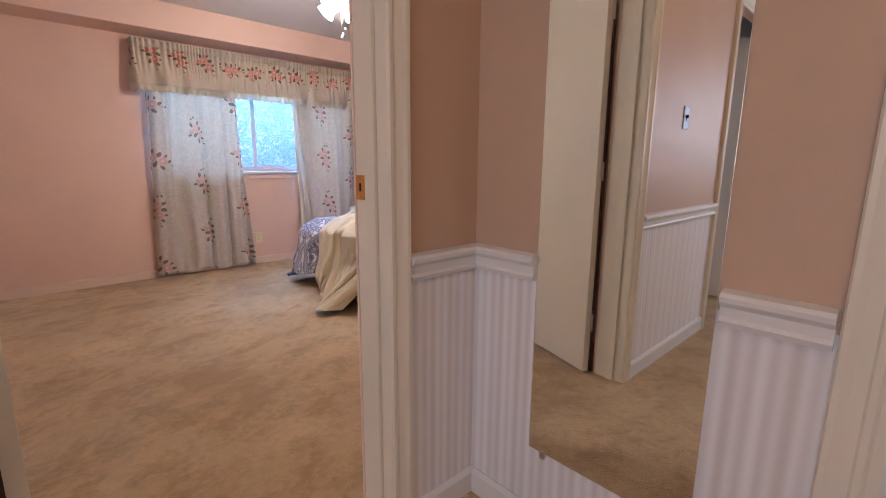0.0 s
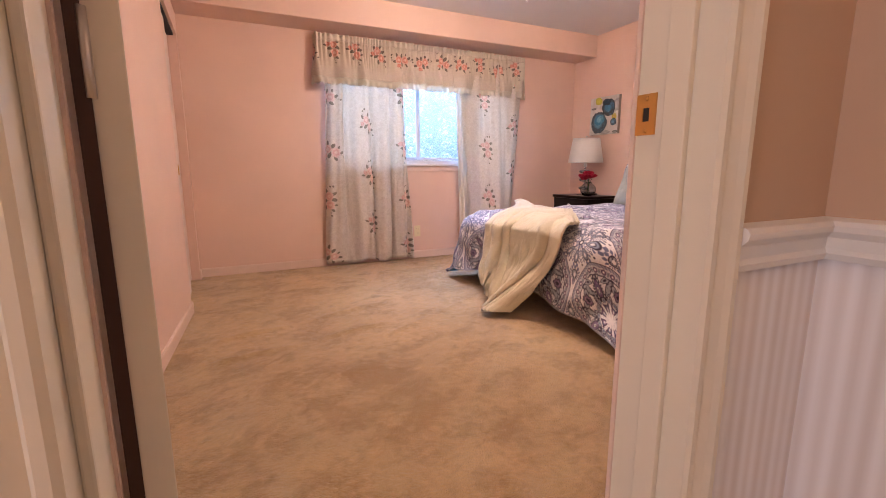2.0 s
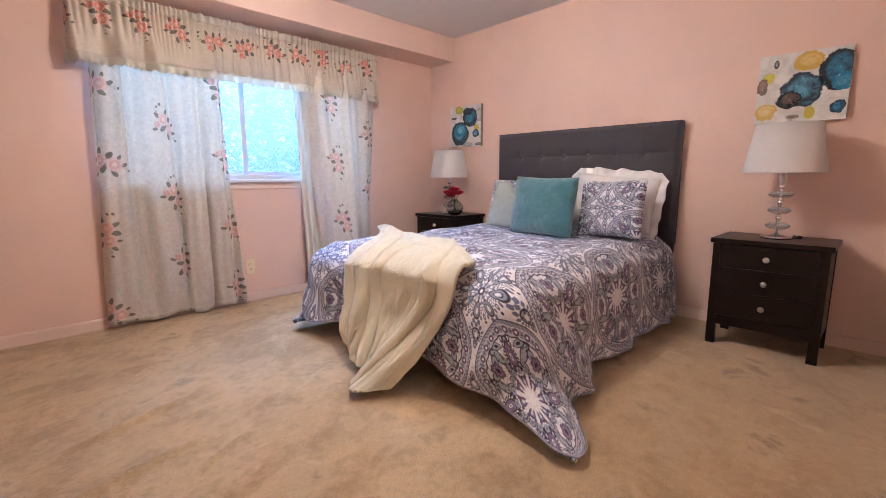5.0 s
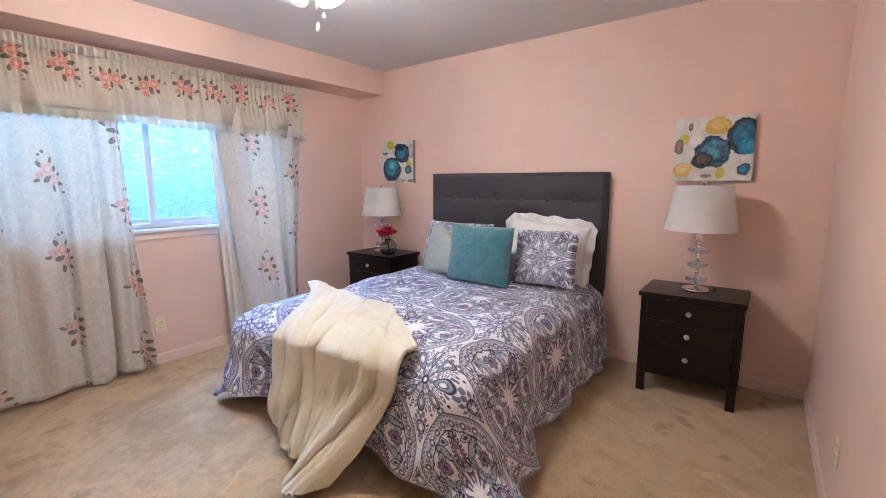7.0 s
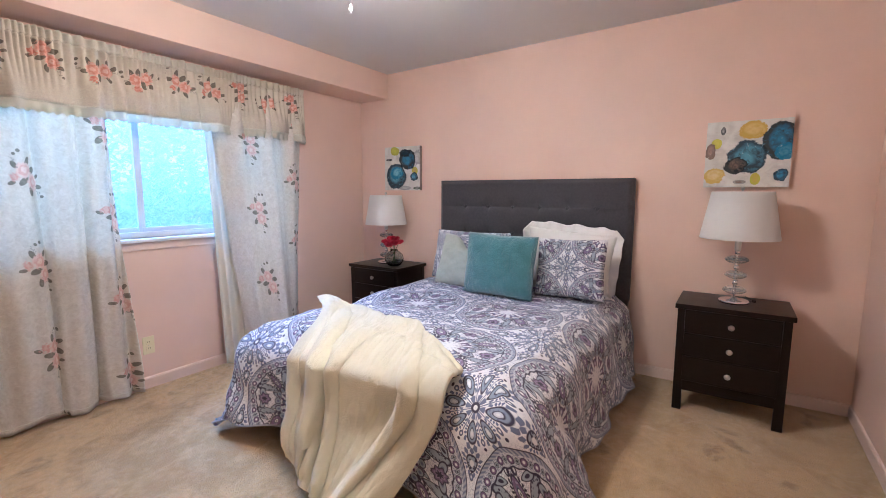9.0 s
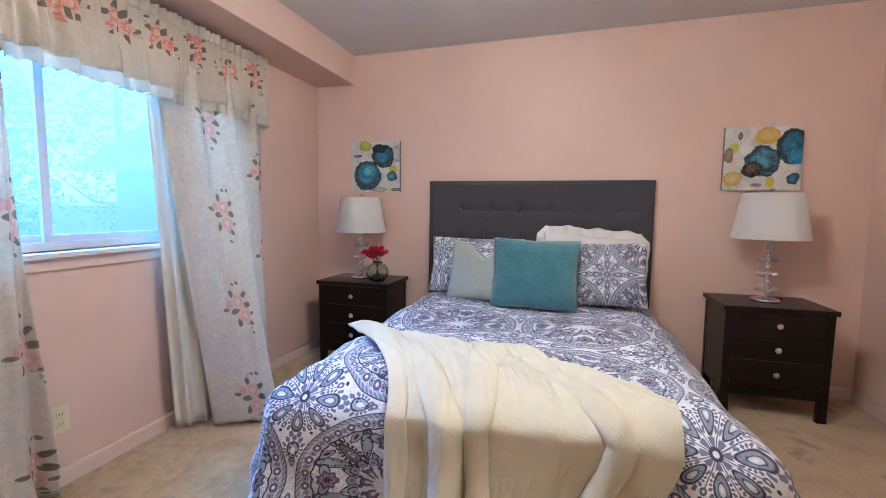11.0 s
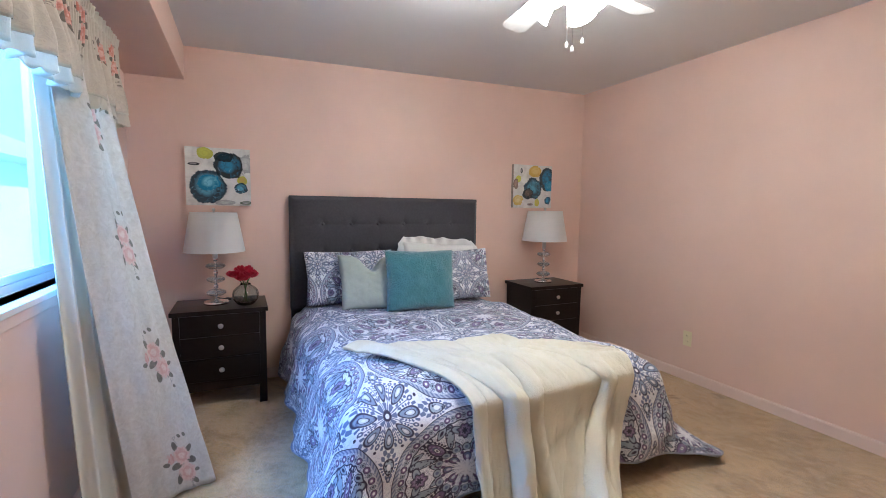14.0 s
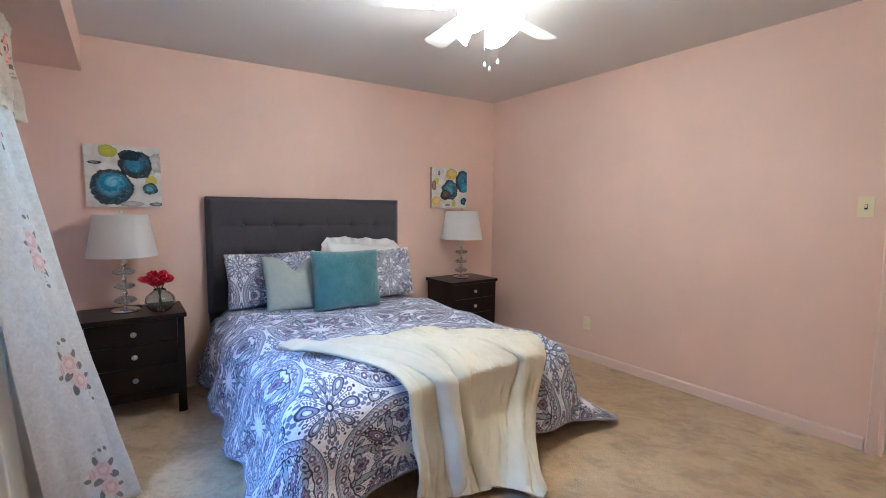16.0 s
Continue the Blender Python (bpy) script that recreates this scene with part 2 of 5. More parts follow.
def make_carpet():
    """Cut pile: broad worn shading, foot-brushed strokes and single tufts."""
    m = Mat("carpet_pile", rough=0.95, spec=0.1)
    w = m.where()
    x, y, z = m.pos()
    broad = m.noise(w, 1.3, 4, 0.55, 0.4)
    stroke = m.noise(m.vec((x * 0.8 + y * 0.6) * 1.5, (y * 0.8 - x * 0.6) * 2.1), 2.6, 7, 0.66, 0.25)
    fleck = m.noise(w, 26.0, 5, 0.7, 0.3)
    tuft, tuft2 = m.noise(w, 260.0, 2), m.noise(w, 95.0, 3)
    f = ((broad * 1.2 + stroke * 1.5 + fleck * 0.8 - 1.75) * 2.3 + 0.5).sat()
    base = m.mix(f, (0.42, 0.247, 0.095), (0.80, 0.57, 0.305))
    brushed = ((stroke * 1.0 + fleck * 0.22 - 0.655) * 6.5).sat() * (((broad - 0.42) * 7.0).sat() * 0.7 + 0.15)
    # the pile beside the bed is deeper in tone and more brushed
    bedside = ((x - 1.5) * 1.2).sat() * ((1.6 - y) * 1.2).sat()
    base = m.mix(bedside * 0.4, base, (0.38, 0.225, 0.085))
    brushed = (brushed * (bedside * 0.9 + 1.0)).sat() * 0.95
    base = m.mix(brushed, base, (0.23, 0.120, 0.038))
    worn = ((m.noise(w, 4.5, 7, 0.7, 0.8) - 0.60) * 12.0).sat() * 0.45
    base = m.mix(worn, base, (0.82, 0.64, 0.40))
    base = m.mix((tuft * 2.2 - 0.6).sat() * 0.6, base, m.mix(tuft2, (0.26, 0.165, 0.08), (0.84, 0.66, 0.44)))
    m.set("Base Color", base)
    m.set("Sheen Weight", 0.4)
    m.set("Sheen Roughness", 0.4)
    m.bump(tuft * 0.9 + tuft2 * 1.0 + stroke * 1.2 + fleck * 0.8, 1.0, 0.008)
    return m.m


carpet = make_carpet()


def make_comforter(name, u0, v0, scale=1.0):
    """Ringed medallions with blooms and paired leaves, and eight-petalled flowers between them, blue-grey and plum on white cotton."""
    m = Mat(name, rough=0.85, spec=0.15)
    u, v = m.uv()
    warp = m.noise(m.vec(u, v), 9.0, 2) * 0.006
    u, v = u + warp, v + warp
    p = 0.635 * scale
    gu, gv = (u - u0) / p, (v - v0) / p
    fu, fv = ((gu + 0.5).frac() - 0.5) * 0.635, ((gv + 0.5).frac() - 0.5) * 0.635
    cu, cv = (gu.frac() - 0.5) * 0.635, (gv.frac() - 0.5) * 0.635
    rf, tf = (fu * fu + fv * fv).sqrt(), atan2(fv, fu)
    rc, tc = (cu * cu + cv * cv).sqrt(), atan2(cv, cu)
    pv = m.vec(u / scale, v / scale)
    speck = m.cells(pv, 95.0)
    worm = m.noise(pv, 75.0, 1, 0.5, 1.6)
    tone = m.noise(pv, 21.0, 2)
    white, pale, grey = (0.80, 0.80, 0.83), (0.62, 0.64, 0.71), (0.36, 0.41, 0.49)
    slate, plum, ink = (0.17, 0.195, 0.31), (0.20, 0.135, 0.25), (0.055, 0.048, 0.085)
    speckled = m.mix(speck.under(0.40, 0.14), grey, ink)
    scroll = (worm - 0.5).mag().under(0.035, 0.03)

    def wedge(r, t, n, shift=0.0):
        """Along and across one of n like sectors, mirrored about its middle."""
        w = ((t * (n / (2 * math.pi)) + shift).frac() - 0.5) * (2 * math.pi / n)
        return r * w.cos(), (r * w.sin()).mag()

    def oval(at, x, y, rx, ry, ang=0.0, taper=0.0):
        ca, sa = math.cos(ang), math.sin(ang)
        e = ((at[0] - x) * ca + (at[1] - y) * sa) / rx
        f = ((at[1] - y) * ca - (at[0] - x) * sa) / ry
        if taper:
            f = f / (e * taper + 1.0).op("MAXIMUM", 0.15)
        return (e * e + f * f).sqrt()

    def leaf(col, d, fill, heart, soft=0.10):
        col = m.mix(d.under(1.0, soft), col, ink)
        col = m.mix(d.under(0.80, soft), col, fill)
        return m.mix(d.under(0.38, soft * 1.2), col, heart)

    # inside of a medallion: scrolls, then leaves, round flowers, blooms and the star
    four, eight, sixteen = wedge(rc, tc, 4, 0.0), wedge(rc, tc, 8, 0.5), wedge(rc, tc, 16, 0.5)
    inner = m.mix((scroll * 0.75 + speck.under(0.18, 0.1) * 0.4).sat(), white, slate)
    inner = leaf(inner, oval(four, 0.178, 0.078, 0.066, 0.021, 0.75, 0.35), speckled, grey)
    inner = leaf(inner, oval(four, 0.222, 0.070, 0.036, 0.015, 1.35, 0.4), grey, ink)
    inner = leaf(inner, oval(four, 0.108, 0.062, 0.040, 0.018, 0.35, -0.4), speckled, plum)
    inner = leaf(inner, oval(four, 0.165, 0.126, 0.040, 0.017, -0.5, 0.3), grey, slate)
    rose = oval(four, 0.139, 0.139, 0.033, 0.033)
    rose_t = atan2(four[1] - 0.139, four[0] - 0.139)
    rose = rose + (rose_t * 7.0).cos() * 0.13
    inner = leaf(inner, rose, m.mix(((rose * 16.0).sin() * 0.5 + 0.5), plum, (0.36, 0.29, 0.42)), ink, 0.16)
    inner = leaf(inner, oval(four, 0.185, 0.185, 0.020, 0.015, 0.78), slate, white)
    bloom = oval(four, 0.182, 0.0, 0.054, 0.027, 0.0, -0.25)
    bead = atan2(four[1], four[0] - 0.182) * 15.0
    inner = m.mix(((bloom - 1.25).mag() + bead.cos() * 0.14).under(0.14, 0.08), inner, ink)
    inner = leaf(inner, bloom, m.mix(speck.under(0.42, 0.15), plum, (0.36, 0.30, 0.45)), slate)
    inner = leaf(inner, oval(four, 0.176, 0.0, 0.020, 0.009), white, ink)
    curl = oval(four, 0.242, 0.019, 0.016, 0.013)
    inner = m.mix((curl - 0.75).mag().under(0.22, 0.12), inner, ink)
    inner = leaf(inner, oval(sixteen, 0.121, 0.0, 0.019, 0.020), grey, slate)
    inner = m.mix(rc.under(0.106, 0.004), inner, m.mix((scroll * 0.6).sat(), white, slate))
    inner = leaf(inner, oval(eight, 0.071, 0.0, 0.027, 0.019, 0.0, 0.3), m.mix(tone.under(0.5, 0.1), plum, slate), pale, 0.14)
    inner = leaf(inner, oval(eight, 0.095, 0.021, 0.010, 0.008), plum, ink, 0.2)
    inner = m.mix(eight[1].under(0.0052, 0.002) * rc.under(0.058, 0.004), inner, white)
    # its border: a rope, a band of small flowers and a scalloped inner line
    knot = wedge(rc, tc, 32)
    band = m.mix((scroll * 0.9 + speck.under(0.26, 0.1) * 0.6).sat(), pale, slate)
    band = leaf(band, oval(knot, 0.270, 0.0, 0.013, 0.015), plum, white, 0.16)
    band = leaf(band, oval(knot, 0.268, 0.026, 0.010, 0.008), grey, ink, 0.2)
    scallop = (tc * 32.0).cos() * 0.0022
    inner = m.mix((rc + scallop).under(0.250, 0.002), band, inner)
    inner = m.mix((rc + scallop - 0.249).mag().under(0.0026, 0.0016), inner, ink)
    rope = ((tc * 90.0 + rc * 420.0).sin() * 0.5 + 0.5)
    inner = m.mix((rc - 0.295).mag().under(0.0072, 0.002), inner, m.mix(rope, slate, (0.44, 0.46, 0.55)))
    inner = m.mix((rc - 0.3025).mag().under(0.0020, 0.0014), inner, ink)
    # the flower between four medallions
    petal, cross = wedge(rf, tf, 8, 0.5), wedge(rf, tf, 4, 0.5)
    flower = m.mix((scroll * ((rf - 0.12) * 14.0).sat() * 0.55).sat(), white, slate)
    fringe = oval(petal, 0.086, 0.0, 0.046, 0.0195, 0.0, 0.35)
    tick = atan2(petal[1], petal[0] - 0.086) * 13.0
    flower = m.mix(((fringe - 1.28).mag() + tick.cos() * 0.15).under(0.13, 0.08), flower, slate)
    flower = leaf(flower, fringe, m.mix(speck.under(0.34, 0.14), (0.26, 0.31, 0.42), slate), ink)
    flower = leaf(flower, oval(petal, 0.092, 0.0, 0.023, 0.0095, 0.0, 0.3), pale, white, 0.16)
    half = wedge(rf, tf, 8, 0.0)
    flower = leaf(flower, oval(half, 0.116, 0.0, 0.013, 0.008), slate, white, 0.2)
    flower = m.mix(oval(half, 0.140, 0.0, 0.006, 0.006).under(1.0, 0.3), flower, ink)
    flower = m.mix(half[1].under(0.0016, 0.0012) * rf.under(0.105, 0.004), flower, slate)
    sprig = oval(cross, 0.205, 0.0, 0.036, 0.020, 0.0, -0.4)
    sprig_t = atan2(cross[1], cross[0] - 0.205) * 13.0
    flower = m.mix(((sprig - 1.35).mag() + sprig_t.cos() * 0.2).under(0.15, 0.1), flower, slate)
    flower = leaf(flower, sprig, speckled, white)
    flower = leaf(flower, oval(cross, 0.255, 0.0, 0.014, 0.008), slate, pale, 0.2)
    flower = m.mix(rf.under(0.017, 0.003), flower, m.mix(rf.under(0.008, 0.002), ink, white))
    m.set("Base Color", m.mix(rc.under(0.304, 0.002), flower, inner))
    m.bump(m.noise(pv, 14.0, 3) + m.noise(pv, 700.0, 1) * 0.06, 0.5, 0.012)
    m.set("Sheen Weight", 0.15)
    return m.m


comforter_print = make_comforter("comforter_print", 1.37, 2.0)
cushion_print = make_comforter("cushion_print", 0.0, 0.0, 0.66)
sham_print = make_comforter("sham_print", 0.25, 0.1, 0.66)


def cloth(name, a, b, scale, rough=0.9, sheen=0.3, bump=0.4, depth=0.004, fine=400.0, thru=0.0):
    m = Mat(name, rough=rough, spec=0.15)
    w = m.local()
    n = m.noise(w, scale, 4, 0.6, 0.4)
    g = m.noise(w, fine, 2)
    col = m.mix((n * 0.8 + g * 0.4 - 0.1).sat(), a, b)
    m.set("Base Color", col)
    m.set("Sheen Weight", sheen)
    m.bump(n * 0.8 + g * 0.5, bump, depth)
    if thru:
        m.through_light(col, thru)
    return m.m


comforter_lining = cloth("comforter_lining", (0.03, 0.16, 0.24), (0.06, 0.24, 0.34), 9)
teal_plush = cloth("teal_plush", (0.025, 0.095, 0.115), (0.10, 0.255, 0.285), 13, 1.0, 0.6, 1.0, 0.016, 110)
sage_linen = cloth("sage_linen", (0.30, 0.335, 0.30), (0.40, 0.43, 0.385), 30, 0.9, 0.2, 0.5, 0.002, 600)
white_cotton = cloth("white_cotton", (0.76, 0.75, 0.73), (0.83, 0.82, 0.80), 14, 0.85, 0.2, 0.5, 0.006)
cream_fleece = cloth("cream_fleece", (0.62, 0.565, 0.415), (0.74, 0.685, 0.535), 17, 1.0, 0.35, 0.7, 0.010, 230)
charcoal_linen = cloth("charcoal_linen", (0.036, 0.033, 0.039), (0.082, 0.077, 0.085), 60, 0.9, 0.2, 0.5, 0.001, 800)
lining_cloth = cloth("lining_cloth", (0.78, 0.74, 0.64), (0.84, 0.80, 0.71), 10, 0.9, 0.1, 0.2, 0.003, 500, 0.25)
shade_cloth = cloth("shade_cloth", (0.78, 0.76, 0.73), (0.84, 0.82, 0.79), 30, 0.9, 0.1, 0.2, 0.0006, 900, 0.25)
piping_cloth = cloth("piping_cloth", (0.13, 0.14, 0.21), (0.52, 0.53, 0.60), 55, 0.9, 0.1, 0.3, 0.002)
mattress_cloth = cloth("mattress_cloth", (0.55, 0.55, 0.56), (0.65, 0.65, 0.66), 20)


def rose_pattern(m, u, v, cw, ch, size, lean=1.0, stagger=1.0):
    """Masks of roses, petals' rings and leaves, scattered on a staggered lattice cw by ch metres."""
    col_i = (u / cw).floor()
    vv = v / ch + (col_i * 0.5).frac() * stagger
    row_i = vv.floor()
    r1 = m.rand(m.vec(col_i, row_i, 3.0))
    r2 = m.rand(m.vec(col_i, row_i, 9.0))
    x = ((u / cw).frac() - 0.5) * cw + (r1 - 0.5) * (cw * 0.16)
    y = (vv.frac() - 0.5) * ch + (r2 - 0.5) * (ch * 0.16)
    turn = (r2 - 0.5) * 3.6 * lean
    c, s = turn.cos(), turn.sin()
    a, b = (x * c + y * s) / size, (y * c - x * s) / size
    wob = m.noise(m.vec(u, v), 70.0, 3) * 1.1 - 0.55

    def blob(px, py, r):
        return (((a - px) * (a - px) + (b - py) * (b - py)).sqrt() + wob * 0.45).under(r, 0.08)

    def oval(px, py, rx, ry, ang):
        ca, sa = math.cos(ang), math.sin(ang)
        e, f = ((a - px) * ca + (b - py) * sa) / rx, ((b - py) * ca - (a - px) * sa) / ry
        return (e * e + f * f + wob * 0.5).under(1.0, 0.25)

    rose = (blob(-0.25, 0.22, 0.36) + blob(0.36, -0.22, 0.38) + blob(-0.62, -0.20, 0.20)).sat()
    d = ((a + 0.25) * (a + 0.25) + (b - 0.22) * (b - 0.22)).op("MINIMUM", (a - 0.36) * (a - 0.36) + (b + 0.22) * (b + 0.22)).sqrt()
    swirl = (((d + wob * 0.35) * 24.0).sin() * 0.35 + 0.75 - d * 1.1).sat()
    leaf = Ex(m.nt, 0.0)
    for px, py, rx, ry, ang in ((-0.12, 0.66, 0.26, 0.12, 1.2), (0.26, 0.34, 0.26, 0.15, 0.6), (-0.72, 0.34, 0.22, 0.12, 2.6), (-0.20, -0.30, 0.28, 0.14, 0.9),
                                (0.22, -0.68, 0.24, 0.13, 1.9), (0.82, -0.34, 0.22, 0.11, 0.1), (-0.72, -0.50, 0.18, 0.09, 0.5), (0.70, 0.12, 0.16, 0.08, 0.9),
                                (-0.62, 1.05, 0.10, 0.08, 0.0), (-0.80, 0.85, 0.09, 0.07, 0.0), (1.10, -0.75, 0.10, 0.07, 0.4)):
        leaf = leaf + oval(px, py, rx, ry, ang)
    twig = (a * 0.7 + b + wob * 0.6).mag().under(0.035, 0.03) * (a * a + b * b).under(1.4, 0.1)
    return rose, swirl, (leaf + twig * 0.6).sat()


def make_curtain():
    m = Mat("curtain_print", rough=0.9, spec=0.15)
    u, v = m.uv()
    rose, swirl, leaf = rose_pattern(m, u + 0.20, v + 0.15, 0.50, 0.50, 0.112, 0.6)
    cloud = m.noise(m.vec(u, v), 38.0, 4, 0.65, 1.0)
    weave = m.noise(m.vec(u * 90.0, v * 90.0), 4.0, 2)
    damask = m.noise(m.vec(u, v), 21.0, 3, 0.6, 2.2)
    ground = m.mix((cloud * 1.8 + damask * 1.2 - 1.0).sat(), (0.66, 0.615, 0.555), (0.87, 0.84, 0.79))
    col = m.mix(leaf, ground, m.mix((cloud * 2.0 - 0.5).sat(), (0.085, 0.09, 0.08), (0.27, 0.27, 0.24)))
    col = m.mix(rose, col, m.mix(swirl, (0.72, 0.40, 0.36), (0.90, 0.74, 0.69)))
    m.set("Base Color", col)
    m.bump(weave * 0.5 + cloud * 0.6 + damask * 0.5, 0.35, 0.003)
    m.through_light(m.mix(0.5, col, (0.84, 0.66, 0.44)), 0.36)
    return m.m


def make_valance():
    m = Mat("valance_print", rough=0.9, spec=0.15)
    u, v = m.uv()
    rose, swirl, leaf = rose_pattern(m, u + 0.1, v - 0.12, 0.27, 0.40, 0.105, 0.5, 0.0)
    zone = (v - 0.31).mag().under(0.10, 0.02)
    rose, leaf = rose * zone, leaf * zone
    n = m.noise(m.vec(u * 3.0, v * 3.0), 14.0, 3, 0.6, 1.5)
    line = (n - 0.5).mag().under(0.02, 0.02) * v.under(0.22, 0.05)
    ground = m.mix(n, (0.60, 0.52, 0.41), (0.74, 0.68, 0.57))
    ground = m.mix(v.under(0.075, 0.006), ground, (0.76, 0.73, 0.62))
    col = m.mix((line * 0.35).sat(), ground, (0.45, 0.38, 0.34))
    col = m.mix(leaf * 0.95, col, m.mix(n, (0.10, 0.085, 0.07), (0.26, 0.21, 0.17)))
    col = m.mix(rose, col, m.mix(swirl, (0.64, 0.23, 0.17), (0.84, 0.56, 0.46)))
    m.set("Base Color", col)
    m.bump(n, 0.3, 0.003)
    m.through_light(col, 0.12)
    return m.m


curtain_print, valance_print = make_curtain(), make_valance()
lace = cloth("lace", (0.72, 0.665, 0.55), (0.82, 0.775, 0.67), 60, 0.9, 0.1, 0.6, 0.003, 300, 0.4)


def make_dark_wood():
    m = Mat("espresso_wood", rough=0.32, spec=0.18)
    w = m.local()
    x = m.nt.nodes.new("ShaderNodeMapping")
    x.inputs["Scale"].default_value = (14, 1.4, 14)
    m.nt.links.new(w, x.inputs[0])
    n = m.noise(x.outputs[0], 6.0, 5, 0.6, 0.6)
    m.set("Base Color", m.mix(n, (0.006, 0.004, 0.003), (0.016, 0.009, 0.007)))
    m.set("Roughness", n * 0.15 + 0.24)
    m.bump(n, 0.1, 0.001)
    return m.m


dark_wood = make_dark_wood()
nickel = Mat("brushed_nickel", (0.62, 0.60, 0.57), 0.28, 1.0).m
chrome = Mat("chrome", (0.85, 0.85, 0.86), 0.06, 1.0).m
brass = Mat("worn_brass", (0.72, 0.38, 0.12), 0.35, 0.9).m
steel = Mat("switch_steel", (0.20, 0.20, 0.23), 0.5, 0.9).m
mirror_glass = Mat("mirror_silver", (0.90, 0.92, 0.91), 0.02, 1.0).m


def glass(name, color=(1, 1, 1), rough=0.0, ior=1.45, clear=1.0):
    m = Mat(name, color, rough)
    m.set("Transmission Weight", clear)
    m.set("IOR", ior)
    return m.m


crystal = glass("crystal", (0.96, 0.98, 0.98), 0.03, 1.35, 0.82)
vase_glass = glass("vase_glass", (0.82, 0.88, 0.88), 0.02, 1.4)
sash_metal = Mat("sash_metal", (0.62, 0.66, 0.70), 0.45, 0.0).m


def make_haze_mesh():
    """Fine woven mesh, added to veil the window view with scattered daylight."""
    m = Mat("haze_mesh", (0.7, 0.72, 0.74), 0.8)
    m.through_light((0.75, 0.80, 0.82), 0.8)
    x, y, z = m.pos()
    weave = ((x * 4200.0).sin() * (z * 4200.0).sin()).mag() * 0.1 + m.noise(m.where(), 3.0, 3) * 0.12 + 0.13
    clear = m.nt.nodes.new("ShaderNodeBsdfTransparent")
    mixer = m.nt.nodes.new("ShaderNodeMixShader")
    m.nt.links.new(weave.v, mixer.inputs[0])
    m.nt.links.new(clear.outputs[0], mixer.inputs[1])
    m.nt.links.new(m.out.inputs[0].links[0].from_socket, mixer.inputs[2])
    m.nt.links.new(mixer.outputs[0], m.out.inputs[0])
    return m.m


haze_mesh = make_haze_mesh()
pane_glass = glass("pane_glass", (0.96, 0.99, 1.0), 0.0, 1.05)


def lit_glass(name, color, strength):
    m = Mat(name, (0.9, 0.9, 0.88), 0.4)
    m.set("Emission Color", color)
    m.set("Emission Strength", strength)
    return m.m


fan_glass = lit_glass("lit_frosted_glass", (1.0, 0.90, 0.80), FAN_EMIT)
hall_globe = lit_glass("lit_hall_globe", (1.0, 0.70, 0.42), 42.0)
fan_white = paint("fan_white", (0.74, 0.72, 0.68), 0.4, 0.05, 0.02)


def make_rose_red():
    m = Mat("rose_red", rough=0.6)
    n = m.noise(m.local(), 45.0, 3)
    m.set("Base Color", m.mix(n, (0.42, 0.008, 0.03), (0.80, 0.03, 0.08)))
    m.bump(n, 0.3, 0.002)
    return m.m


rose_red = make_rose_red()
stem_green = Mat("stem_green", (0.05, 0.11, 0.03), 0.5).m


def make_canvas(name, spots):
    """Watercolour shapes on a pale ground; rows are centre, radii, colour and edge wobble."""
    m = Mat(name, rough=0.7, spec=0.2)
    u, v = m.uv()
    pv = m.vec(u, v)
    n1 = m.noise(pv, 5.0, 3, 0.55, 0.8)
    n2 = m.noise(pv, 11.0, 3, 0.6, 1.6)
    brush = m.noise(m.vec(u * 5.0, v * 22.0), 1.5, 3, 0.6, 1.2)
    col = m.mix((n1 * 2.0 - 0.5).sat(), (0.56, 0.53, 0.48), (0.82, 0.80, 0.75))
    col = m.mix(((brush - 0.60) * 9.0).sat() * 0.5, col, (0.52, 0.46, 0.42))
    for cx, cy, rx, ry, dark, light, wob in spots:
        a, b = (u - cx) / rx, (v - cy) / ry
        d = (a * a + b * b).sqrt() + (n1 - 0.5) * wob * 1.4 + (n2 - 0.5) * wob * 0.5
        # wet wash: ink gathers at the rim and in curved strokes, the middle stays light
        arc = ((d * 11.0 + atan2(b, a) * 1.0 + n2 * 5.0).sin() * 0.5 + 0.5)
        wash = m.mix((1.35 - d * 1.25 + (n2 - 0.5) * 1.8 - arc * 0.45 + b * 0.2).sat(), dark, light)
        wash = m.mix(((n2 - 0.66) * 14.0).sat() * 0.7, wash, (0.74, 0.76, 0.76))
        col = m.mix(d.under(1.0, 0.07) * 0.96, col, wash)
    m.set("Base Color", col)
    m.bump(m.noise(pv, 220.0, 2), 0.3, 0.0015)
    return m.m


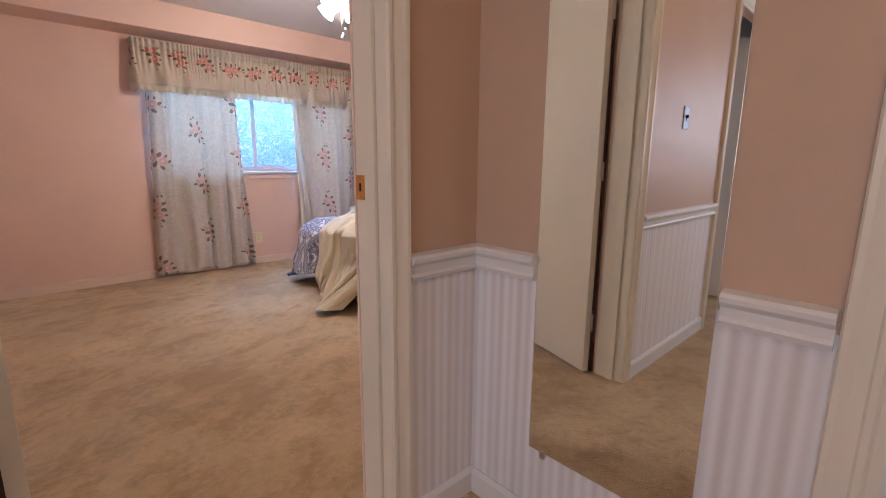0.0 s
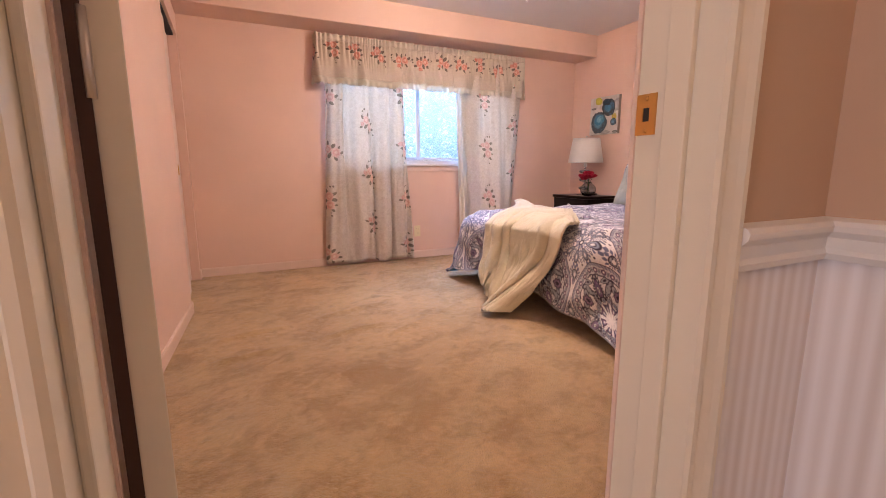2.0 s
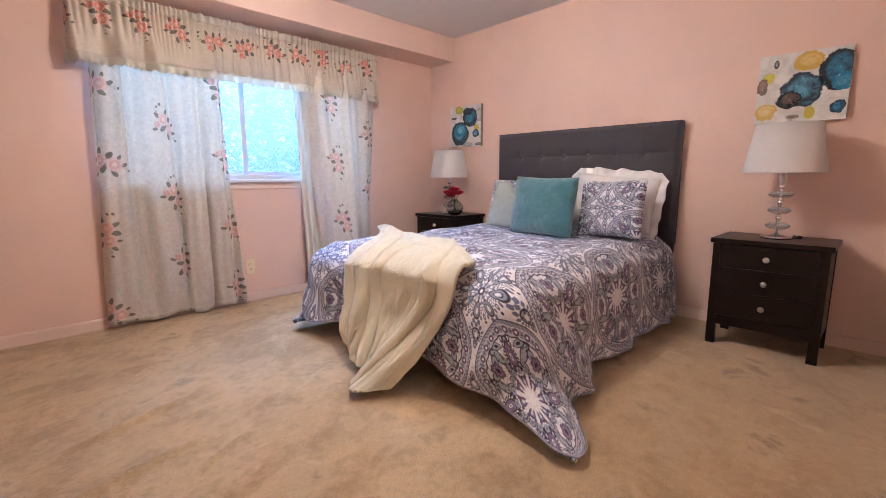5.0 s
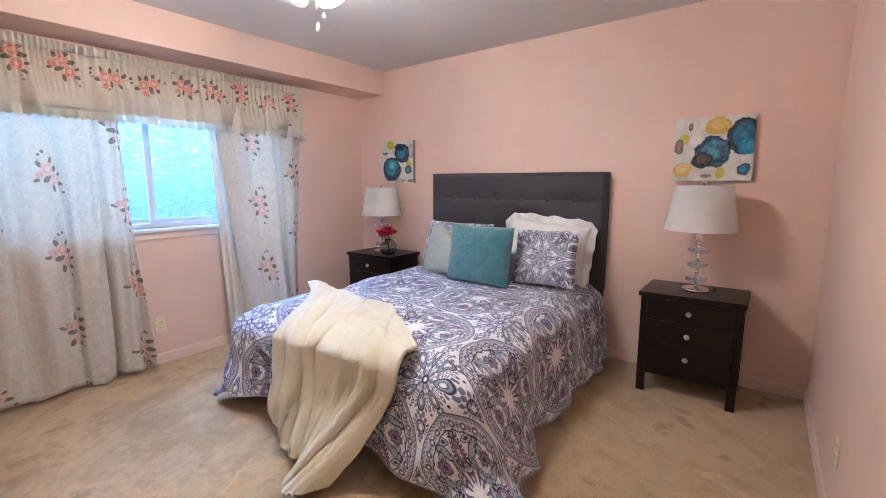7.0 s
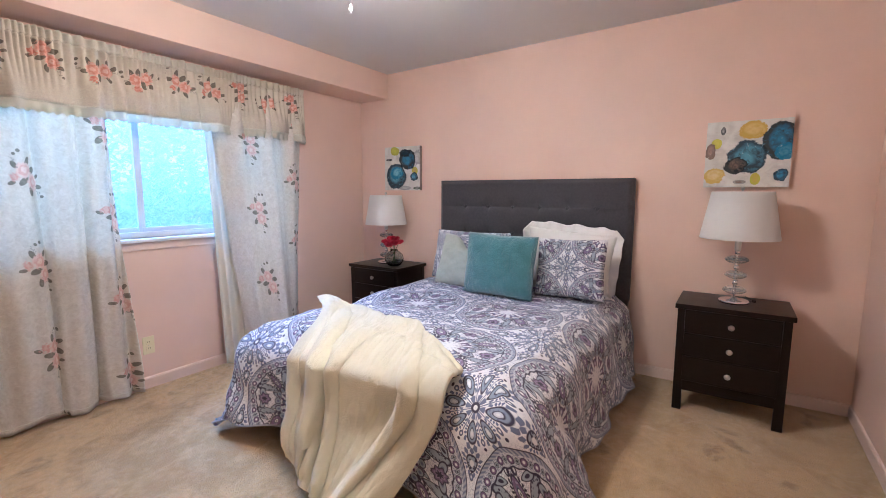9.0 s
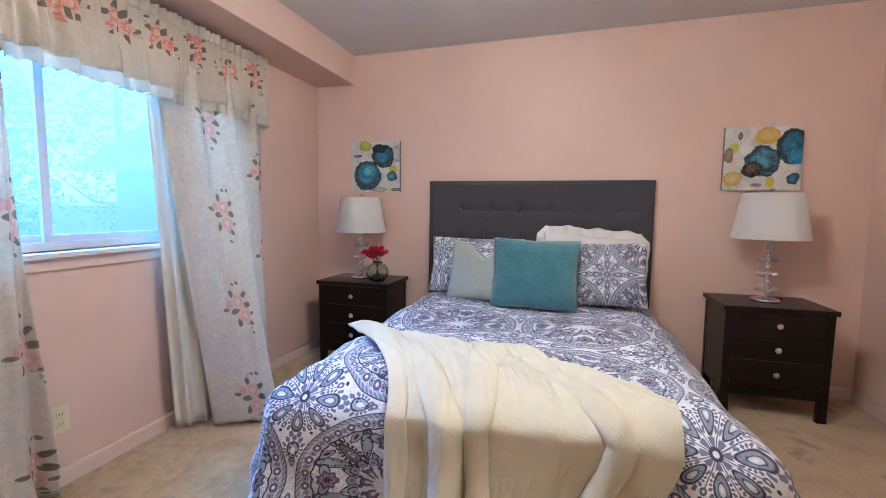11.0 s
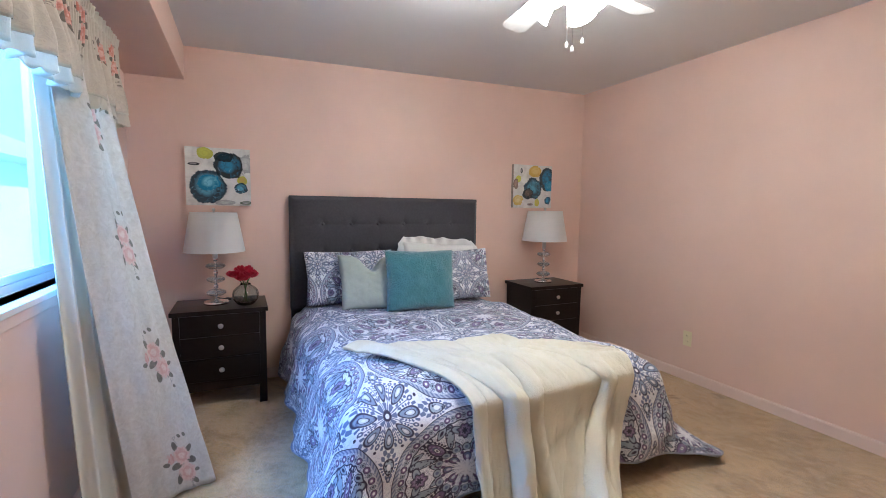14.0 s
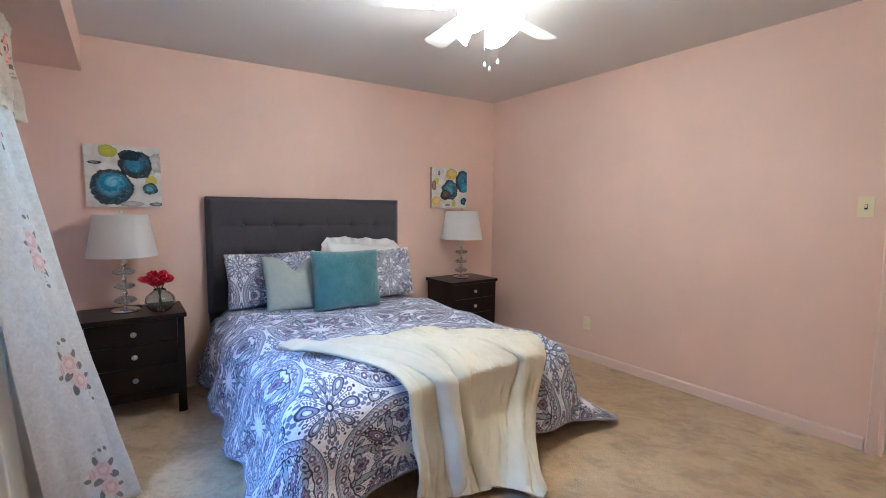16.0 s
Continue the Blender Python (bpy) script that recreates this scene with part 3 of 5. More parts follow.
INK, DEEP, BLUE, TEAL = (0.012, 0.018, 0.022), (0.008, 0.030, 0.05), (0.02, 0.20, 0.36), (0.10, 0.32, 0.46)
LIME, OCHRE, GREY, BROWN = (0.55, 0.52, 0.06), (0.62, 0.42, 0.10), (0.36, 0.35, 0.34), (0.20, 0.13, 0.10)
canvas_a = make_canvas("canvas_blue_fruit", [
    (0.30, 0.90, 0.13, 0.10, (0.45, 0.42, 0.05), LIME, 0.5), (0.13, 0.71, 0.09, 0.025, INK, GREY, 0.3),
    (0.92, 0.72, 0.14, 0.16, GREY, (0.6, 0.58, 0.55), 0.8), (0.87, 0.44, 0.08, 0.08, LIME, OCHRE, 0.5),
    (0.33, 0.33, 0.275, 0.30, DEEP, TEAL, 0.30), (0.35, 0.40, 0.17, 0.14, BLUE, (0.22, 0.52, 0.66), 0.5),
    (0.66, 0.70, 0.22, 0.235, INK, BLUE, 0.35), (0.60, 0.86, 0.16, 0.09, INK, DEEP, 0.9),
    (0.84, 0.31, 0.105, 0.095, DEEP, TEAL, 0.5), (0.60, 0.05, 0.16, 0.05, GREY, (0.55, 0.55, 0.5), 0.7),
    (0.92, 0.05, 0.10, 0.035, (0.10, 0.12, 0.08), GREY, 0.5)])
canvas_b = make_canvas("canvas_yellow_fruit", [
    (0.56, 0.86, 0.17, 0.13, (0.60, 0.38, 0.06), (0.72, 0.52, 0.18), 0.5), (0.13, 0.67, 0.065, 0.075, LIME, (0.6, 0.55, 0.1), 0.4),
    (0.20, 0.86, 0.03, 0.06, INK, GREY, 0.5), (0.06, 0.55, 0.06, 0.12, BROWN, (0.35, 0.22, 0.18), 0.9),
    (0.50, 0.45, 0.24, 0.235, DEEP, TEAL, 0.4), (0.38, 0.33, 0.13, 0.12, INK, BROWN, 0.8),
    (0.86, 0.68, 0.19, 0.27, INK, BLUE, 0.35), (0.93, 0.52, 0.10, 0.12, BLUE, TEAL, 0.6),
    (0.12, 0.18, 0.13, 0.11, OCHRE, (0.75, 0.6, 0.3), 0.8), (0.62, 0.12, 0.06, 0.09, LIME, OCHRE, 0.4),
    (0.90, 0.17, 0.08, 0.09, DEEP, BLUE, 0.9), (0.44, 0.08, 0.08, 0.03, GREY, BROWN, 0.6)])
canvas_side = Mat("canvas_side", (0.30, 0.24, 0.20), 0.8).m


def make_leaves():
    m = Mat("foliage", rough=0.7)
    r = m.nt.nodes.new("ShaderNodeNewGeometry").outputs["Random Per Island"]
    m.set("Base Color", m.mix(Ex(m.nt, r), (0.07, 0.13, 0.07), (0.20, 0.30, 0.17)))
    m.through_light((0.08, 0.16, 0.06), 0.3)
    return m.m


foliage = make_leaves()
bark = cloth("bark", (0.06, 0.045, 0.035), (0.14, 0.11, 0.09), 6)


def make_grass():
    m = Mat("grass_ground", rough=0.9)
    n = m.noise(m.where(), 1.2, 5)
    m.set("Base Color", m.mix(n, (0.05, 0.09, 0.03), (0.12, 0.16, 0.06)))
    m.bump(m.noise(m.where(), 40.0, 3), 0.8, 0.03)
    return m.m


grass = make_grass()
siding_white = paint("siding_white", (0.84, 0.84, 0.84), 0.6)
roof_grey = paint("roof_grey", (0.56, 0.55, 0.54), 0.85, 0.6)

# ---- the room's shell ----
XE, XW, YN, ZC = 4.0, -0.085, 3.79, 2.44
HALL_Y = -0.14
HALL_E = 1.165
BEAM_Y, BEAM_Z = 3.446, 2.148
WX0, WX1, WZ0, WZ1 = 1.12, 2.90, 0.985, 2.02
DX0, DX1, DZ = 0.055, 0.836, 2.04
CY0, CY1, CZ = 2.70, 3.70, 1.98


def carpet_height(x, y):
    h = 0.0
    for ax, ay, bx, by, w, a in ((0.1, 2.05, 1.1, 2.35, 0.026, 0.024), (0.1, 1.75, 1.0, 1.95, 0.026, 0.020), (0.95, 1.75, 1.75, 2.2, 0.018, 0.017),
                                 (0.2, 2.5, 0.9, 2.75, 0.05, 0.010), (0.5, 1.35, 0.85, 1.42, 0.04, 0.012), (2.6, 0.35, 3.4, 0.7, 0.05, 0.006)):
        d = Vector((bx - ax, by - ay))
        f = min(1, max(0, ((x - ax) * d.x + (y - ay) * d.y) / d.length_squared))
        q = (Vector((x, y)) - Vector((ax, ay)) - d * f).length
        h += a * math.exp(-(q / w) ** 2) * (0.6 + 0.4 * math.sin(9 * f + ax * 7))
    return h


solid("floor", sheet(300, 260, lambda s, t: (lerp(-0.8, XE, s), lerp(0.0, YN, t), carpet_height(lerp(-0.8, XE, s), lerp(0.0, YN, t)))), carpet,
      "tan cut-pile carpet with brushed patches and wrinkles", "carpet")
solid("floor_hall", box(-3.2, HALL_E, -2.0, 0.0, -0.06, -0.0005), carpet, "tan cut-pile carpet of the hall", "carpet")
solid("subfloor", box(-0.9, XE + 0.12, 0.0, YN + 0.15, -0.2, -0.08), bark, "wooden subfloor under the carpet", "floor")
ceil_bm = box(-0.9, XE + 0.12, -0.08, YN + 0.15, ZC, ZC + 0.2)
for v in ceil_bm.verts:
    # the ceiling falls a little towards the window
    v.co.z -= 0.0195 * max(0.0, v.co.y)
solid("ceiling", ceil_bm, ceiling_paint, "grey-white painted ceiling", "ceiling")
solid("ceiling_hall", box(-3.3, HALL_E + 0.12, -2.1, -0.08, ZC, ZC + 0.1), ceiling_paint, "white painted ceiling of the hall", "ceiling")
solid("wall_east", box(XE, XE + 0.12, -0.08, YN + 0.15, -0.08, ZC), pink_paint, "pink painted plaster wall behind the bed", "wall")
solid("wall_north", boxes((-0.9, WX0, YN, YN + 0.15, -0.08, ZC), (WX1, XE, YN, YN + 0.15, -0.08, ZC), (WX0, WX1, YN, YN + 0.15, -0.08, WZ0), (WX0, WX1, YN, YN + 0.15, WZ1, ZC)),
      pink_paint, "pink painted plaster wall with the window", "wall")
solid("wall_south", boxes((-0.32, DX0 - 0.02, -0.08, 0, 0, ZC), (DX1 + 0.02, XE, -0.08, 0, 0, ZC), (DX0 - 0.02, DX1 + 0.02, -0.08, 0, DZ + 0.02, ZC)),
      pink_paint, "pink painted plaster wall with the entry door", "wall")
def askew(bm):
    """The closet wall runs a few degrees out of square, south of the closet."""
    for v in bm.verts:
        if v.co.y < CY0 and v.co.x > -0.5:
            v.co.x -= 0.0734 * (CY0 - v.co.y)
    return bm


solid("wall_west", askew(boxes((XW - 0.1, XW, 1.215, CY0, 0, ZC), (XW - 0.1, XW, CY1, YN, 0, ZC), (XW - 0.1, XW, CY0, CY1, CZ, ZC), (-0.8, XW - 0.1, 1.215, 1.315, 0, ZC))),
      pink_paint, "pink painted closet wall", "wall")
# the piece behind the door is guessed, set close so the recess stays dark
solid("wall_alcove", boxes((-0.9, -0.8, 1.215, YN, 0, ZC), (-0.42, -0.32, -0.08, 1.215, 0, ZC)), pink_paint, "pink painted wall behind the door and closet", "wall")
solid("beam", box(XW, XE, BEAM_Y, YN, BEAM_Z, ZC, 0.004), pink_paint, "boxed ceiling beam painted pink above the window", "beam")

BASE = [(0, 0), (0, 0.012), (0.062, 0.012), (0.072, 0.008), (0.075, 0)]
for i, (a, b, o) in enumerate((((XE, 0.0, 0), (XE, YN, 0), (-1, 0, 0)), ((XW, YN, 0), (XE, YN, 0), (0, -1, 0)), ((0.91, 0, 0), (XE, 0, 0), (0, 1, 0)),
                               ((XW, 1.205, 0), (XW, CY0 + 0.012, 0), (1, 0, 0)), ((XW, CY1 - 0.01, 0), (XW, YN, 0), (1, 0, 0)), ((-0.8, 1.215, 0), (XW + 0.012, 1.215, 0), (0, -1, 0)))):
    solid("baseboard" if not i else f"baseboard_{i}", askew(extrude_profile(BASE, a, b, o)) if i in (3, 5) else extrude_profile(BASE, a, b, o), pink_trim, "low baseboard painted pale pink", "baseboard")

# ---- hall ----
HX = -1.14
solid("wall_hall_north", boxes((HX, DX0 - 0.02, HALL_Y, -0.08, 0, ZC), (DX1 + 0.02, HALL_E, HALL_Y, -0.08, 0, ZC), (DX0 - 0.02, DX1 + 0.02, HALL_Y, -0.08, DZ + 0.02, ZC),
                               (-3.2, HX - 0.88, HALL_Y, -0.08, 0, ZC), (HX - 0.88, HX, HALL_Y, -0.08, DZ, ZC)), hall_paper,
      "hall wall, mauve above and striped wallpaper below", "wall")
solid("wall_hall_east", boxes((HALL_E, HALL_E + 0.1, -1.055, HALL_Y, 0, ZC), (HALL_E, HALL_E + 0.1, -2.0, -1.85, 0, ZC), (HALL_E, HALL_E + 0.1, -1.85, -1.055, DZ, ZC)), hall_paper,
      "hall wall with a mirror, mauve above and striped wallpaper below", "wall")
solid("wall_hall_south", box(-3.2, HALL_E, -2.1, -2.0, 0, ZC), hall_paper, "hall wall, mauve above and striped wallpaper below", "wall")
solid("wall_hall_west", boxes((-3.3, -3.2, -2.1, -1.85, 0, ZC), (-3.3, -3.2, -0.85, -0.08, 0, ZC), (-3.3, -3.2, -1.85, -0.85, 0, 1.0), (-3.3, -3.2, -1.85, -0.85, 2.0, ZC)), hall_paper,
      "end wall of the hall with an added window opening", "wall")
solid("wall_bathroom", boxes((-2.6, -2.5, -0.08, 1.1, 0, ZC), (-0.95, -0.901, -0.08, 1.1, 0, ZC), (-2.5, -0.95, 1.0, 1.1, 0, ZC)), white_trim, "pale walls of the room off the hall", "wall")
solid("ceiling_bathroom", box(-2.6, -0.9, -0.08, 1.1, ZC, ZC + 0.1), ceiling_paint, "white ceiling of the room off the hall", "ceiling")
solid("floor_bathroom", box(-2.6, -0.9, 0.0, 1.1, -0.06, -0.001), carpet, "carpet of the room off the hall", "carpet")

RAIL = [(0, 0), (0, 0.014), (0.012, 0.020), (0.020, 0.014), (0.040, 0.016), (0.052, 0.028), (0.062, 0.030), (0.070, 0.024), (0.075, 0)]


def chair_rail(name, a, b, out):
    solid(name, extrude_profile([(h + 0.772, d) for h, d in RAIL], a, b, out), white_trim, "white moulded chair rail on the hall wall", "chair rail")


chair_rail("trim_rail", (HX + 0.06, HALL_Y, 0), (-0.012, HALL_Y, 0), (0, -1, 0))
chair_rail("trim_rail_1", (0.8985, HALL_Y, 0), (HALL_E - 0.001, HALL_Y, 0), (0, -1, 0))
chair_rail("trim_rail_2", (HALL_E, HALL_Y - 0.001, 0), (HALL_E, -0.366, 0), (-1, 0, 0))
chair_rail("trim_rail_3", (HALL_E, -0.812, 0), (HALL_E, -0.986, 0), (-1, 0, 0))
HBASE = [(0, 0), (0, 0.014), (0.07, 0.014), (0.085, 0.006), (0.085, 0)]
for i, (a, b, o) in enumerate((((HX + 0.06, HALL_Y, 0), (-0.012, HALL_Y, 0), (0, -1, 0)), ((0.8985, HALL_Y, 0), (HALL_E, HALL_Y, 0), (0, -1, 0)), ((HALL_E, HALL_Y - 0.015, 0), (HALL_E, -0.986, 0), (-1, 0, 0)))):
    solid(f"baseboard_hall_{i + 1}", extrude_profile(HBASE, a, b, o), white_trim, "white hall baseboard", "baseboard")

CASING = [(0, 0), (0, 0.008), (0.006, 0.014), (0.016, 0.014), (0.020, 0.011), (0.040, 0.016), (0.052, 0.021), (0.062, 0.021), (0.066, 0.016), (0.066, 0)]


def casing_set(name, y, out, x0, x1, z, material):
    """Moulded casing round a door opening in a wall along x."""
    t = thing(name, "cream painted door casing with a moulded profile", "door casing", (x0, y, 0), kind="structure")
    part("casing_side", upright_profile(CASING, x0 + 0.004, y, 0, z + 0.062, (-1, 0, 0), out), material, t)
    part("casing_side", upright_profile(CASING, x1 - 0.004, y, 0, z + 0.062, (1, 0, 0), out), material, t)
    part("casing_head", extrude_profile([(z - 0.004 + c, d) for c, d in CASING], (x0 + 0.004, y, 0), (x1 - 0.004, y, 0), out), material, t)
    return t


casing_set("door_casing", HALL_Y, (0, -1, 0), DX0, DX1, DZ, cream_paint)
casing_set("door_casing", 0.0, (0, 1, 0), DX0, DX1, DZ, pink_trim)
casing_set("door_casing", HALL_Y, (0, -1, 0), HX - 0.86, HX, DZ, cream_paint)
jamb = thing("door_jamb", "cream painted door jamb with stop strips", "door jamb", (DX0, 0, 0), kind="structure")
part("jamb_side", box(DX0 - 0.02, DX0, HALL_Y - 0.002, 0.002, 0, DZ), cream_paint, jamb)
part("jamb_side", box(DX1, DX1 + 0.02, HALL_Y - 0.002, 0.002, 0, DZ), cream_paint, jamb)
part("jamb_head", box(DX0 - 0.02, DX1 + 0.02, HALL_Y - 0.002, 0.002, DZ, DZ + 0.02), cream_paint, jamb)
part("stop", box(DX0, DX0 + 0.012, -0.100, -0.058, 0, DZ, 0.003), cream_paint, jamb)
part("stop", box(DX1 - 0.012, DX1, -0.100, -0.058, 0, DZ, 0.003), cream_paint, jamb)
part("stop", box(DX0 + 0.012, DX1 - 0.012, -0.100, -0.058, DZ - 0.012, DZ, 0.003), cream_paint, jamb)

scr = upright_profile([(0, 0), (0.036, 0), (0.036, 0.0004), (0, 0.0004)], 0.004, HALL_Y - 0.0165, 0.9635, 0.9647, (1, 0, 0), (0, -1, 0))
solid("trim_scratch", scr, dark_brown, "thin dark scratch on the cream casing", "scratch", kind="")
strike = thing("strike_plate", "worn brass strike plate screwed to the door jamb", "strike plate", (DX1, -0.02, 0.987))
bmk = boxes((DX1 - 0.003, DX1 + 0.001, -0.038, -0.026, 0.987, 1.053), (DX1 - 0.003, DX1 + 0.001, -0.013, 0.0015, 0.987, 1.053), (DX1 - 0.003, DX1 + 0.001, -0.026, -0.013, 1.031, 1.053), (DX1 - 0.003, DX1 + 0.001, -0.026, -0.013, 0.987, 1.009))
part("plate", bmk, brass, strike)
part("latch_hole", box(DX1 - 0.0012, DX1 + 0.0005, -0.026, -0.013, 1.009, 1.031), slot_black, strike, "dark latch hole")
for z in (0.994, 1.046):
    part("screw", lathe([(0.0, 0.0), (0.004, 0.0), (0.003, 0.0015), (0, 0.002)], 10, (DX1 - 0.003, -0.020, z), (-1, 0, 0)), brass, strike)

# entry door, standing open into the room
door = thing("door_1", "cream painted entry door standing open on its hinges", "door", (0, 0, 0))
DW = 0.765
part("slab", box(0.0, DW, -0.0175, 0.0175, 0.012, DZ - 0.006, 0.002), cream_paint, door)
for side in (-1, 1):
    part("knob", lathe([(0.0, 0.0), (0.028, 0.0), (0.028, 0.006), (0.010, 0.010), (0.010, 0.022), (0.022, 0.027), (0.026, 0.038), (0.020, 0.048), (0.0, 0.052)], 24, (DW - 0.125, side * 0.0175, 1.02), (0, side, 0)), nickel, door, "brushed nickel door knob")
part("latch_plate", box(DW - 0.0005, DW + 0.0015, -0.012, 0.012, 0.99, 1.05), nickel, door)
# dark brown strip added to fill the gap at the hinges
part("gap_strip", box(-0.008, -0.001, 0.0178, 0.032, 0.012, DZ - 0.006), dark_brown, door, "dark brown strip filling the hinge gap")
for z in (0.28, 1.05, 1.78):
    part("hinge", lathe([(0.0, -0.045), (0.006, -0.045), (0.006, 0.045), (0.0, 0.045)], 12, (-0.004, 0.018, z)), nickel, door)
door.matrix_basis = pose(0.091, 0.036, 0, 0, 0, 108.3)

# door in the hall's end and the one beside the mirror
hall_door = thing("door_2", "pale painted hall door, closed", "door", (HALL_E, -1.45, 0))
part("slab", box(HALL_E + 0.03, HALL_E + 0.065, -1.83, -1.075, 0.01, DZ - 0.02, 0.002), white_trim, hall_door)
part("jamb_side", box(HALL_E - 0.002, HALL_E + 0.1, -1.075, -1.055, 0, DZ), cream_paint, hall_door)
part("jamb_side", box(HALL_E - 0.002, HALL_E + 0.1, -1.85, -1.83, 0, DZ), cream_paint, hall_door)
part("jamb_head", box(HALL_E - 0.002, HALL_E + 0.1, -1.83, -1.075, DZ - 0.02, DZ), cream_paint, hall_door)
part("casing_side", upright_profile(CASING, HALL_E, -1.058, 0, DZ + 0.06, (0, 1, 0), (-1, 0, 0)), cream_paint, hall_door)
part("casing_side", upright_profile(CASING, HALL_E, -1.847, 0, DZ + 0.06, (0, -1, 0), (-1, 0, 0)), cream_paint, hall_door)

bath_door = thing("door_3", "pale blue-grey door standing open off the hall", "door", (HX - 0.84, 0, 0))
part("slab", box(HX - 0.855, HX - 0.82, -0.05, 0.68, 0.012, DZ - 0.01, 0.002), white_trim, bath_door)
part("hinge", lathe([(0.0, -0.045), (0.007, -0.045), (0.007, 0.045), (0, 0.045)], 12, (HX - 0.812, -0.07, 1.1)), brass, bath_door)
part("hinge", lathe([(0.0, -0.045), (0.007, -0.045), (0.007, 0.045), (0, 0.045)], 12, (HX - 0.812, -0.07, 1.8)), brass, bath_door)

hm = thing("wall_mirror", "tall frameless mirror clipped to the striped hall wall", "mirror", (HALL_E, -0.59, 0.275))
part("glass", box(HALL_E - 0.008, HALL_E - 0.001, -0.805, -0.372, 0.278, 1.80, 0.0012), mirror_glass, hm)
for y in (-0.42, -0.76):
    part("clip", box(HALL_E - 0.012, HALL_E - 0.0005, y - 0.008, y + 0.008, 0.262, 0.284, 0.002), nickel, hm)

hs = thing("hall_switch", "chrome toggle switch plate on the mauve hall wall", "light switch", (-0.45, HALL_Y, 1.3))
part("plate", box(-0.485, -0.415, HALL_Y - 0.005, HALL_Y, 1.27, 1.385, 0.002), steel, hs)
part("toggle_slot", box(-0.456, -0.444, HALL_Y - 0.0065, HALL_Y - 0.0045, 1.312, 1.343), slot_black, hs)
part("toggle", box(-0.454, -0.446, HALL_Y - 0.016, HALL_Y - 0.006, 1.327, 1.340, 0.001), slot_black, hs)

# window added out of view to account for the hall's fill light
hw = thing("window_2", "unseen white window frame added at the hall's end", "window", (-3.25, -1.35, 1.0), kind="structure")
part("frame", boxes((-3.27, -3.23, -1.85, -1.80, 1.0, 2.0), (-3.27, -3.23, -0.90, -0.85, 1.0, 2.0), (-3.27, -3.23, -1.80, -0.90, 1.0, 1.05), (-3.27, -3.23, -1.80, -0.90, 1.95, 2.0)), white_trim, hw)

# unseen fixture, assumed from the warm light on the hall's north wall
hl = thing("ceiling_light", "unseen frosted globe ceiling light added in the hall", "ceiling light", (-0.35, -1.45, ZC))
part("canopy", lathe([(0, ZC), (0.09, ZC), (0.09, ZC - 0.02), (0, ZC - 0.02)], 28, (-0.35, -1.45, 0)), fan_white, hl)
part("globe", lathe([(0.06, ZC - 0.02), (0.11, ZC - 0.05), (0.115, ZC - 0.09), (0.08, ZC - 0.13), (0, ZC - 0.145)], 28, (-0.35, -1.45, 0)), hall_globe, hl, "lit frosted glass globe")

# ---- closet ----
closet = thing("closet_door", "pink painted sliding closet doors, closed", "closet door", (XW - 0.05, 3.15, 0))
p1 = part("door_panel", box(XW - 0.060, XW - 0.035, CY0 - 0.02, 3.24, 0.012, CZ - 0.02, 0.002), pink_trim, closet)
part("door_panel", box(XW - 0.092, XW - 0.064, 3.20, CY1 + 0.02, 0.012, CZ - 0.02, 0.002), pink_trim, closet)
cup = part("pull", boxes((XW - 0.0355, XW - 0.0315, 3.165, 3.19, 0.89, 0.90), (XW - 0.0355, XW - 0.0315, 3.165, 3.19, 0.955, 0.965), (XW - 0.0355, XW - 0.0315, 3.16, 3.165, 0.89, 0.965), (XW - 0.0355, XW - 0.0315, 3.19, 3.195, 0.89, 0.965)), brass, p1, "brass recessed finger pull")
part("recess", box(XW - 0.0353, XW - 0.034, 3.165, 3.19, 0.90, 0.955), slot_black, p1)
# track coloured black to draw the shadow line above the doors
part("shadow_track", box(XW - 0.095, XW - 0.02, CY0, CY1, CZ - 0.018, CZ - 0.002), slot_black, closet)

# ---- window ----
win = thing("window_1", "white sliding window with pale sill and a view of trees", "window", (2.0, YN, WZ0), kind="structure")
part("window_frame", boxes((WX0, WX1, YN + 0.06, YN + 0.12, WZ0, WZ0 + 0.035), (WX0, WX1, YN + 0.06, YN + 0.12, WZ1 - 0.035, WZ1), (WX0, WX0 + 0.035, YN + 0.06, YN + 0.12, WZ0 + 0.035, WZ1 - 0.035), (WX1 - 0.035, WX1, YN + 0.06, YN + 0.12, WZ0 + 0.035, WZ1 - 0.035), bevel=0.003), white_trim, win)
for x0, x1, y in ((WX0 + 0.037, 2.04, YN + 0.092), (1.99, WX1 - 0.037, YN + 0.068)):
    sash = part("sash", boxes((x0, x0 + 0.022, y - 0.01, y + 0.01, WZ0 + 0.037, WZ1 - 0.037), (x1 - 0.022, x1, y - 0.01, y + 0.01, WZ0 + 0.037, WZ1 - 0.037), (x0 + 0.022, x1 - 0.022, y - 0.01, y + 0.01, WZ0 + 0.037, WZ0 + 0.065), (x0 + 0.022, x1 - 0.022, y - 0.01, y + 0.01, WZ1 - 0.065, WZ1 - 0.037), bevel=0.002), sash_metal, win)
    pane = part("pane", box(x0 + 0.020, x1 - 0.020, y - 0.002, y + 0.002, WZ0 + 0.063, WZ1 - 0.063), pane_glass, sash)
    pane.visible_shadow = False
# pale sheet added so that the view outside looks hazy and bright
part("haze_screen", box(WX0 + 0.036, WX1 - 0.036, YN + 0.112, YN + 0.1135, WZ0 + 0.036, WZ1 - 0.036), haze_mesh, win, "fine pale screen added to haze the view")
part("window_sill", box(WX0 - 0.04, WX1 + 0.04, YN - 0.045, YN + 0.06, WZ0 - 0.022, WZ0, 0.004), white_trim, win)
